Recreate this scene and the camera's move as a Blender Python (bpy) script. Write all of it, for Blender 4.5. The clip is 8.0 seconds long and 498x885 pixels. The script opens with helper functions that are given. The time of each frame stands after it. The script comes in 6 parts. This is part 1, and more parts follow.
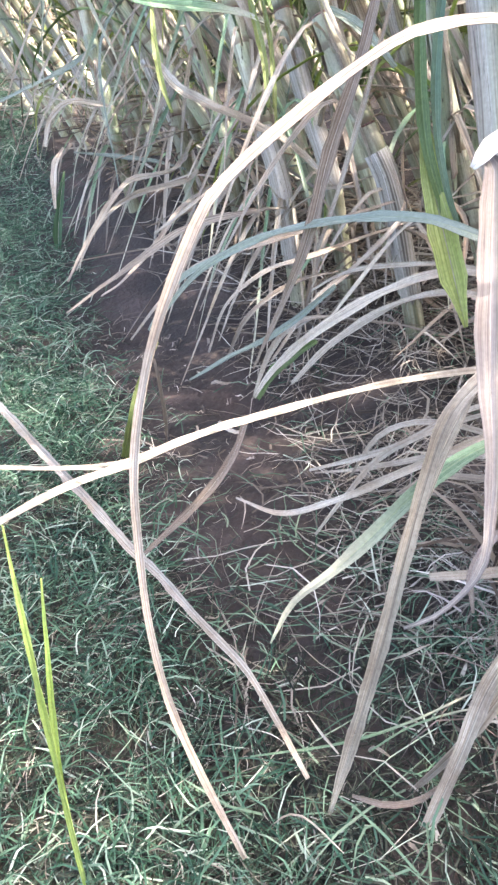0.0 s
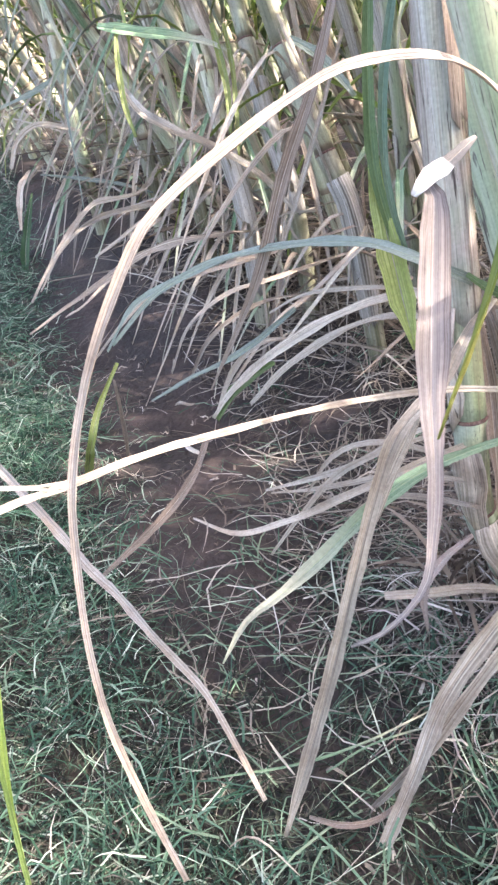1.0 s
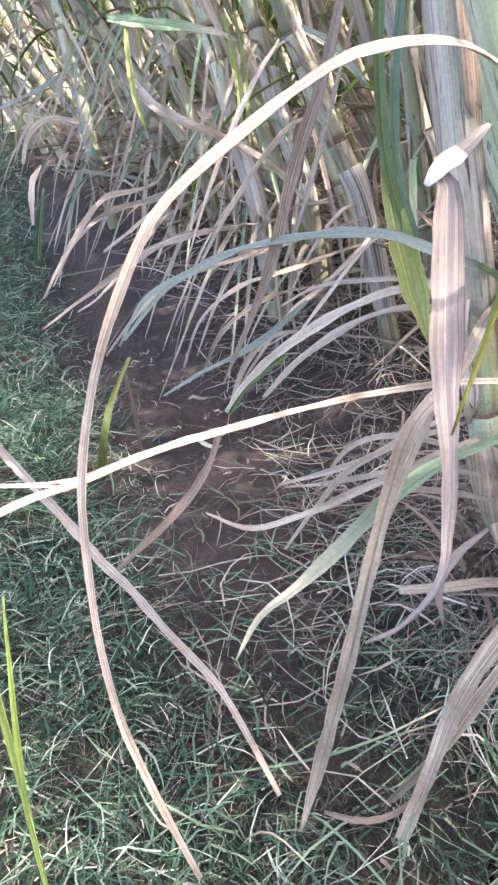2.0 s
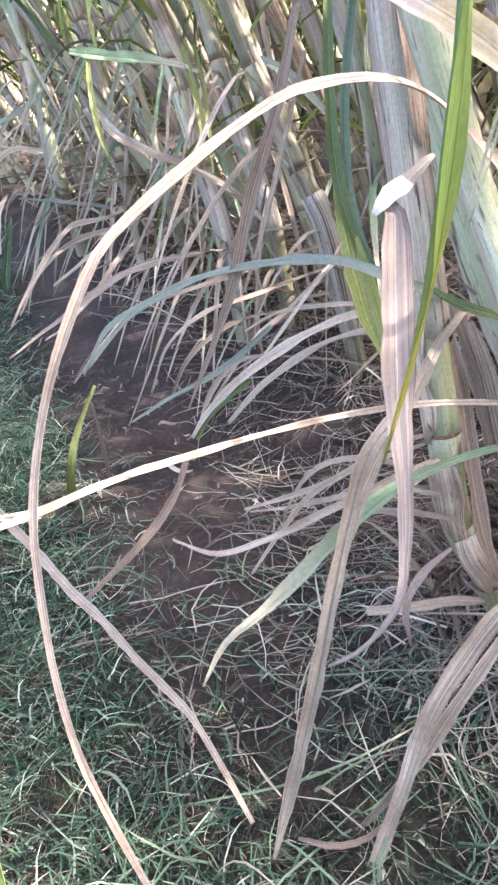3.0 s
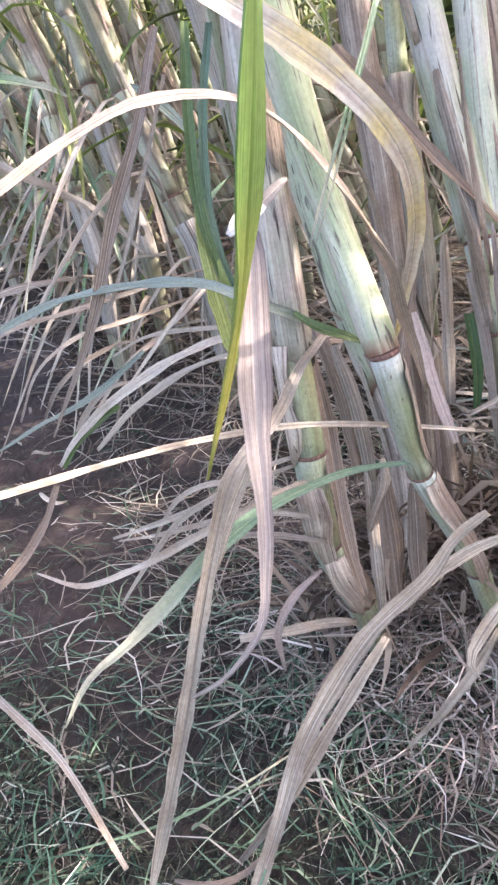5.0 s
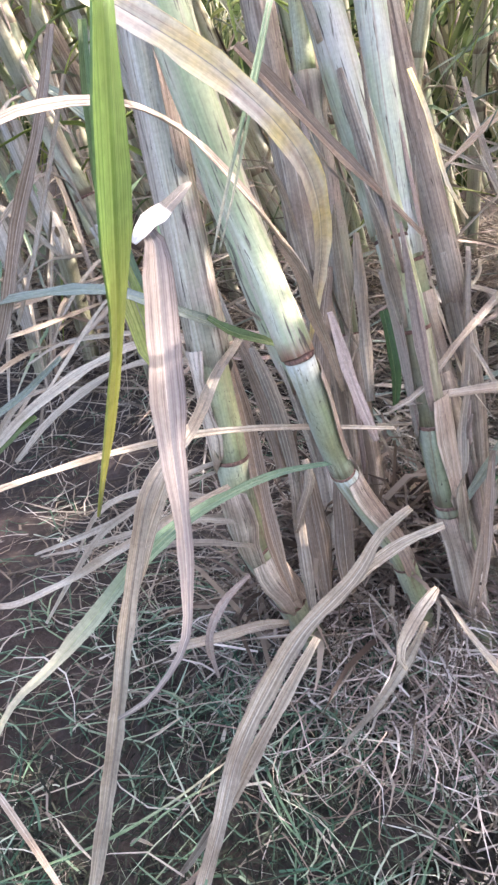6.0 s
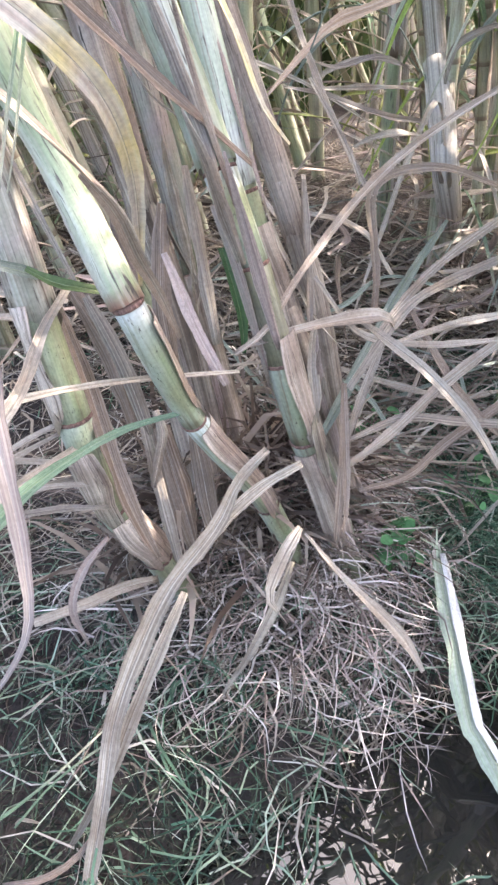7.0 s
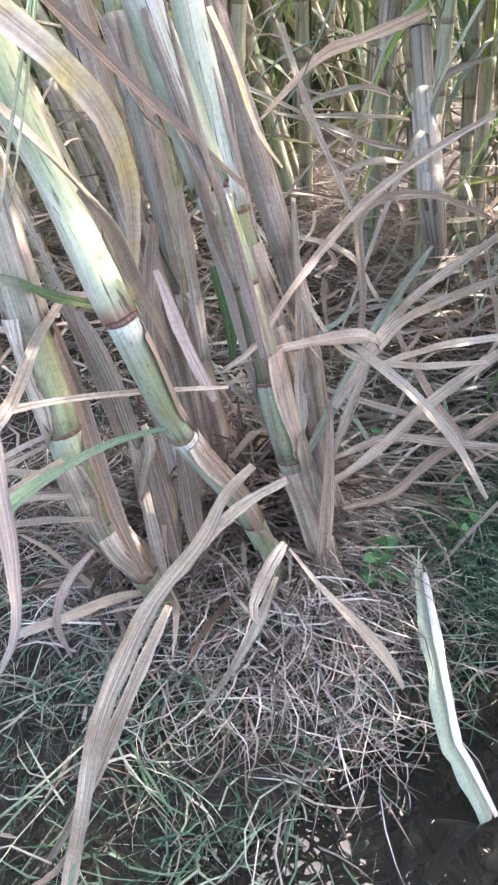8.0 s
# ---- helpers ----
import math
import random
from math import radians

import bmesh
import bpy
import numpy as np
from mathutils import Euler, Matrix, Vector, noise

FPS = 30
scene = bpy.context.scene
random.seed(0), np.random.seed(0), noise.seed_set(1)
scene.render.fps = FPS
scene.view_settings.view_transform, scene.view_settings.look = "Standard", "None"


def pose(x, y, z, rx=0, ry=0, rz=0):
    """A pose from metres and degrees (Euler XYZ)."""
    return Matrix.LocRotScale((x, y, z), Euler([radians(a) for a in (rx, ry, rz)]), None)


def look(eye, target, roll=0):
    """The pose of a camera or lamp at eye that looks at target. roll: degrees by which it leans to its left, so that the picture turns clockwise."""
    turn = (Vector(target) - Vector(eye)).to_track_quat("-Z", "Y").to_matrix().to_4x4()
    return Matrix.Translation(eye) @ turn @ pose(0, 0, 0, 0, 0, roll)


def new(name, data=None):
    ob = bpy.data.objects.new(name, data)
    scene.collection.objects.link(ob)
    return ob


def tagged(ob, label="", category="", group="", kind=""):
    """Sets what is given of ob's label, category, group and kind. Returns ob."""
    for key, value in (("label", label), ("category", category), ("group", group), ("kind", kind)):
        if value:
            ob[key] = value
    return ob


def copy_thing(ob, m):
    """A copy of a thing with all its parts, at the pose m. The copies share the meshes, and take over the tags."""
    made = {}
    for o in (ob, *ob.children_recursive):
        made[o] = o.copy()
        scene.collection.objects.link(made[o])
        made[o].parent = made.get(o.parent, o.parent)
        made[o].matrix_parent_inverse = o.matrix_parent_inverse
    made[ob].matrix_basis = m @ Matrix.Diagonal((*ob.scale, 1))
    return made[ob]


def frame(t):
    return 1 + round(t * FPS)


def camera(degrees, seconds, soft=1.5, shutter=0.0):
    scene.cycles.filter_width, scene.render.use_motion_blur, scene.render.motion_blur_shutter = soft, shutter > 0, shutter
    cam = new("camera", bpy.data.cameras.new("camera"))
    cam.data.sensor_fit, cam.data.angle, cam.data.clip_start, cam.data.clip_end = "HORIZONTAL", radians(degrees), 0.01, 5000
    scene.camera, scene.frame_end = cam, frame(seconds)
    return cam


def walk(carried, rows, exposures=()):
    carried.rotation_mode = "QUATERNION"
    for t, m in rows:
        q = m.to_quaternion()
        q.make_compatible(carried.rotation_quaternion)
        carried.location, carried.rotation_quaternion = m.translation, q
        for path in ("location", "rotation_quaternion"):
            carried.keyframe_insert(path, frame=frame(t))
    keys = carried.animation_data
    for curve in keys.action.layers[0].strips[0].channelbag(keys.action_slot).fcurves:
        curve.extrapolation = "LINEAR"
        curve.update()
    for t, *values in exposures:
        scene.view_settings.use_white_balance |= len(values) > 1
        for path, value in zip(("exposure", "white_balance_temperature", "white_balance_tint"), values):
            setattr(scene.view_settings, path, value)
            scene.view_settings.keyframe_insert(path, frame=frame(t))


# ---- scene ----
cam = camera(36.4, 8.0, 2.6)
PATH = [
    (0, (0.083, 0.102, 0.838), (0.056, 1.767, -0.271), -4.0),
    (0.5, (0.093, 0.096, 0.839), (0.12, 1.775, -0.247), -3.0),
    (1, (0.103, 0.096, 0.84), (0.148, 1.788, -0.226), -2.8),
    (1.2, (0.105, 0.099, 0.838), (0.128, 1.788, -0.233), -3.8),
    (2.3, (0.105, 0.101, 0.839), (0.11, 1.785, -0.241), -3.8),
    (2.5, (0.111, 0.097, 0.842), (0.136, 1.793, -0.218), -4.1),
    (3, (0.12, 0.098, 0.843), (0.191, 1.809, -0.191), -4.1),
    (3.5, (0.128, 0.108, 0.836), (0.244, 1.804, -0.219), -3.8),
    (4, (0.135, 0.109, 0.834), (0.289, 1.807, -0.211), -3.6),
    (4.2, (0.138, 0.103, 0.832), (0.323, 1.814, -0.186), -3.1),
    (5.3, (0.151, 0.108, 0.831), (0.582, 1.801, -0.143), -0.0),
    (5.5, (0.157, 0.112, 0.835), (0.623, 1.792, -0.144), -0.1),
    (6, (0.162, 0.116, 0.836), (0.691, 1.771, -0.156), -0.2),
    (6.5, (0.177, 0.12, 0.837), (0.874, 1.701, -0.17), -0.4),
    (7, (0.202, 0.136, 0.827), (0.991, 1.589, -0.299), -0.1),
    (7.5, (0.203, 0.136, 0.83), (0.987, 1.597, -0.288), -0.4),
    (8, (0.193, 0.127, 0.828), (1.035, 1.586, -0.25), 1.8),
]
walk(cam, [(t, look(eye, target, roll)) for t, eye, target, roll in PATH], exposures=[(0.0, 3.58, 7150, 13), (1.0, 3.46, 7250, 16.5), (3.5, 3.35, 7300, 20), (6.0, 3.38, 7250, 18), (7.0, 3.56, 7150, 15.5), (8.0, 3.56, 7100, 15)])

# ---- world, sun ----
SUN_EL, SUN_AZ = 49.0, 90.0  # degrees above the horizon; degrees round from +y towards +x
world = bpy.data.worlds.new("sky")
scene.world = world
world.use_nodes = True
wn = world.node_tree.nodes
sky = wn.new("ShaderNodeTexSky")
sky.sky_type = "NISHITA"
sky.sun_disc = False
sky.sun_elevation, sky.sun_rotation = radians(SUN_EL), radians(SUN_AZ)
sky.air_density, sky.dust_density, sky.ozone_density = 0.8, 5.0, 1.0
wn["Background"].inputs["Strength"].default_value = 0.145
world.node_tree.links.new(sky.outputs[0], wn["Background"].inputs["Color"])
sun = new("sun", bpy.data.lights.new("sun", "SUN"))
sun.data.energy, sun.data.angle, sun.data.color = 1.5, radians(0.6), (1.0, 0.985, 0.955)
sd = Vector((math.sin(radians(SUN_AZ)) * math.cos(radians(SUN_EL)), math.cos(radians(SUN_AZ)) * math.cos(radians(SUN_EL)), math.sin(radians(SUN_EL))))
sun.matrix_world = look(sd * 10, (0, 0, 0))


# ---- materials ----
def ramp(nt, stops):
    r = nt.nodes.new("ShaderNodeValToRGB")
    el = r.color_ramp.elements
    while len(el) < len(stops):
        el.new(0.5)
    for e, (p, c) in zip(el, stops):
        e.position, e.color = p, (*c, 1)
    return r


def plant(name, stops, rough=0.6, across=27.0, along=4.0, blotch=None, spots=0.0, spot_color=(0.05, 0.035, 0.03), translucent=0.2, bump=0.3, vary=0.25, coords="UV", tip=None, dash=(48, 100), side=None, scars=None, foot=None, veins=(24.0, 0.22, 0.24), grime=0.10, bands=None):
    """A plant surface: streaks along it, blotches, dark specks; each piece a little different."""
    m = bpy.data.materials.new(name)
    m.use_nodes = True
    nt = m.node_tree
    n, l = nt.nodes, nt.links
    bsdf, out = n["Principled BSDF"], n["Material Output"]
    tc, info = n.new("ShaderNodeTexCoord"), n.new("ShaderNodeObjectInfo")
    shift = n.new("ShaderNodeVectorMath")
    shift.operation = "MULTIPLY_ADD"
    rnd = n.new("ShaderNodeCombineXYZ")
    for k in range(3):
        l.new(info.outputs["Random"], rnd.inputs[k])
    l.new(tc.outputs[coords], shift.inputs[0])
    shift.inputs[1].default_value = (1, 1, 1)
    scale = n.new("ShaderNodeVectorMath")
    scale.operation = "SCALE"
    scale.inputs["Scale"].default_value = 37.0
    l.new(rnd.outputs[0], scale.inputs[0])
    l.new(scale.outputs[0], shift.inputs[2])
    stretch = n.new("ShaderNodeMapping")
    stretch.inputs["Scale"].default_value = (across, along, 1)
    l.new(shift.outputs[0], stretch.inputs[0])
    streak = n.new("ShaderNodeTexNoise")
    streak.inputs["Scale"].default_value, streak.inputs["Detail"].default_value, streak.inputs["Distortion"].default_value = 1.0, 4.0, 0.5
    l.new(stretch.outputs[0], streak.inputs["Vector"])
    col = ramp(nt, stops)
    l.new(streak.outputs["Fac"], col.inputs[0])
    last = col.outputs[0]
    big = n.new("ShaderNodeTexNoise")
    big.inputs["Scale"].default_value, big.inputs["Detail"].default_value = 16.0, 6.0
    l.new(tc.outputs["Object"], big.inputs["Vector"])
    if blotch:
        br = ramp(nt, [(0.45, (0, 0, 0)), (0.68, (1, 1, 1))])
        l.new(big.outputs["Fac"], br.inputs[0])
        mix = n.new("ShaderNodeMixRGB")
        mix.inputs[2].default_value = (*blotch, 1)
        l.new(br.outputs[0], mix.inputs[0])
        l.new(last, mix.inputs[1])
        last = mix.outputs[0]
    if tip:
        sep = n.new("ShaderNodeSeparateXYZ")
        l.new(tc.outputs["UV"], sep.inputs[0])
        tr = ramp(nt, [(tip[0], (0, 0, 0)), (tip[1], (0.82, 0.82, 0.82))])
        gen = n.new("ShaderNodeAttribute")
        gen.attribute_name = "way"
        l.new(gen.outputs["Fac"], tr.inputs[0])
        mix = n.new("ShaderNodeMixRGB")
        mix.inputs[2].default_value = (*tip[2], 1)
        l.new(tr.outputs[0], mix.inputs[0])
        l.new(last, mix.inputs[1])
        last = mix.outputs[0]
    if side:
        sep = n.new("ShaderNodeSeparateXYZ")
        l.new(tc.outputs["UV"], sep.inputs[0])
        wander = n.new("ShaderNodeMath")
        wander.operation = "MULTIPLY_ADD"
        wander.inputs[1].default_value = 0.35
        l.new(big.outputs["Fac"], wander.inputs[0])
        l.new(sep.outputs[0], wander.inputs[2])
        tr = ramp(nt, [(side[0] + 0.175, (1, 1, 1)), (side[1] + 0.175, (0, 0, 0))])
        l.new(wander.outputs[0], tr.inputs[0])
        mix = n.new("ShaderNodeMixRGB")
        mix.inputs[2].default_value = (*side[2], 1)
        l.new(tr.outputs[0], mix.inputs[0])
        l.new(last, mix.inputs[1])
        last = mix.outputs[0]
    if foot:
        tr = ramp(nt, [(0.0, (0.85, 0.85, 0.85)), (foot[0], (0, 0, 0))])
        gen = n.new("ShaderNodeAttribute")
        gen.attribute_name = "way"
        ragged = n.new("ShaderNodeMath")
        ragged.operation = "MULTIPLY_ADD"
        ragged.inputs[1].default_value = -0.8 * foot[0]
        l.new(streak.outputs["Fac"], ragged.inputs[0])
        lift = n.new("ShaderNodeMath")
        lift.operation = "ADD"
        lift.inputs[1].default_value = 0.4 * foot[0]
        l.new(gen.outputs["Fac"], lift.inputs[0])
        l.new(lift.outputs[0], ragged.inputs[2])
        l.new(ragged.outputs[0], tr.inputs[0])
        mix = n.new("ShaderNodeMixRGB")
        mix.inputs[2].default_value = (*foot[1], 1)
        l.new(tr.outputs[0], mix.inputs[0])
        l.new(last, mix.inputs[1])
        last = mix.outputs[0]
    if scars:
        sc = n.new("ShaderNodeTexNoise")
        sc.inputs["Scale"].default_value, sc.inputs["Detail"].default_value, sc.inputs["Distortion"].default_value = 1.0, 5.0, 0.9
        sc_map = n.new("ShaderNodeMapping")
        sc_map.inputs["Scale"].default_value = (scars[1], scars[2], 1)
        sc_map.inputs["Location"].default_value = (3.7, 9.1, 0)
        l.new(shift.outputs[0], sc_map.inputs[0])
        l.new(sc_map.outputs[0], sc.inputs["Vector"])
        sr = ramp(nt, [(0.54, (0, 0, 0)), (0.66, (0.75, 0.75, 0.75))])
        l.new(sc.outputs["Fac"], sr.inputs[0])
        mix = n.new("ShaderNodeMixRGB")
        mix.inputs[2].default_value = (*scars[0], 1)
        l.new(sr.outputs[0], mix.inputs[0])
        l.new(last, mix.inputs[1])
        last = mix.outputs[0]
    if spots:
        sp = n.new("ShaderNodeTexNoise")
        sp.inputs["Scale"].default_value, sp.inputs["Detail"].default_value, sp.inputs["Distortion"].default_value = 1.0, 3.0, 1.4
        dash_map = n.new("ShaderNodeMapping")
        dash_map.inputs["Scale"].default_value = (*dash, 1)
        l.new(shift.outputs[0], dash_map.inputs[0])
        l.new(dash_map.outputs[0], sp.inputs["Vector"])
        sr = ramp(nt, [(0.70 - 0.06 * spots, (0, 0, 0)), (0.79 - 0.06 * spots, (1, 1, 1))])
        l.new(sp.outputs["Fac"], sr.inputs[0])
        mix = n.new("ShaderNodeMixRGB")
        mix.inputs[2].default_value = (*spot_color, 1)
        l.new(sr.outputs[0], mix.inputs[0])
        l.new(last, mix.inputs[1])
        last = mix.outputs[0]
    vein_map, vein = n.new("ShaderNodeMapping"), n.new("ShaderNodeTexNoise")
    vein_map.inputs["Scale"].default_value = (veins[0], veins[1], 1)
    vein_map.inputs["Location"].default_value = (5.3, 1.7, 0)
    vein.inputs["Scale"].default_value, vein.inputs["Detail"].default_value, vein.inputs["Roughness"].default_value, vein.inputs["Distortion"].default_value = 1.0, 5.0, 0.7, 0.12
    l.new(shift.outputs[0], vein_map.inputs[0])
    l.new(vein_map.outputs[0], vein.inputs["Vector"])
    dirt = n.new("ShaderNodeTexNoise")
    dirt.inputs["Scale"].default_value, dirt.inputs["Detail"].default_value, dirt.inputs["Roughness"].default_value = 260.0, 3.0, 0.6
    l.new(tc.outputs["Object"], dirt.inputs["Vector"])
    for tex, depth in ((vein, veins[2]), (dirt, grime)):
        span = n.new("ShaderNodeMapRange")
        span.inputs["From Min"].default_value, span.inputs["From Max"].default_value = 0.32, 0.66
        span.inputs["To Min"].default_value, span.inputs["To Max"].default_value = 1 - 1.7 * depth, 1 + 0.8 * depth
        l.new(tex.outputs["Fac"], span.inputs["Value"])
        times = n.new("ShaderNodeVectorMath")
        times.operation = "SCALE"
        l.new(last, times.inputs[0])
        l.new(span.outputs[0], times.inputs["Scale"])
        last = times.outputs[0]
    if bands:
        sep = n.new("ShaderNodeSeparateXYZ")
        l.new(tc.outputs["UV"], sep.inputs[0])
        turn = n.new("ShaderNodeMath")
        turn.operation = "WRAP"
        turn.inputs[1].default_value, turn.inputs[2].default_value = bands[0], 0.0
        l.new(sep.outputs[1], turn.inputs[0])
        br = ramp(nt, [(0.0, (0.95, 0.95, 0.95)), (bands[1], (0.7, 0.7, 0.7)), (bands[1] * 1.6, (0, 0, 0))])
        share = n.new("ShaderNodeMath")
        share.operation = "DIVIDE"
        share.inputs[1].default_value = bands[0]
        l.new(turn.outputs[0], share.inputs[0])
        l.new(share.outputs[0], br.inputs[0])
        mix = n.new("ShaderNodeMixRGB")
        mix.inputs[2].default_value = (*bands[2], 1)
        l.new(br.outputs[0], mix.inputs[0])
        l.new(last, mix.inputs[1])
        last = mix.outputs[0]
    hsv = n.new("ShaderNodeHueSaturation")
    val = n.new("ShaderNodeMapRange")
    val.inputs["To Min"].default_value, val.inputs["To Max"].default_value = 1 - vary, 1 + vary
    l.new(info.outputs["Random"], val.inputs["Value"])
    l.new(val.outputs[0], hsv.inputs["Value"])
    l.new(last, hsv.inputs["Color"])
    last = hsv.outputs[0]
    l.new(last, bsdf.inputs["Base Color"])
    bsdf.inputs["Roughness"].default_value = rough
    bsdf.inputs["Specular IOR Level"].default_value = 0.35
    bp = n.new("ShaderNodeBump")
    bp.inputs["Strength"].default_value, bp.inputs["Distance"].default_value = bump, 0.001
    relief = n.new("ShaderNodeMath")
    relief.operation = "ADD"
    l.new(streak.outputs["Fac"], relief.inputs[0])
    l.new(vein.outputs["Fac"], relief.inputs[1])
    l.new(relief.outputs[0], bp.inputs["Height"])
    l.new(bp.outputs[0], bsdf.inputs["Normal"])
    if translucent:
        tl, mx = n.new("ShaderNodeBsdfTranslucent"), n.new("ShaderNodeMixShader")
        mx.inputs[0].default_value = translucent
        l.new(last, tl.inputs["Color"])
        l.new(bsdf.outputs[0], mx.inputs[1])
        l.new(tl.outputs[0], mx.inputs[2])
        l.new(mx.outputs[0], out.inputs["Surface"])
    return m


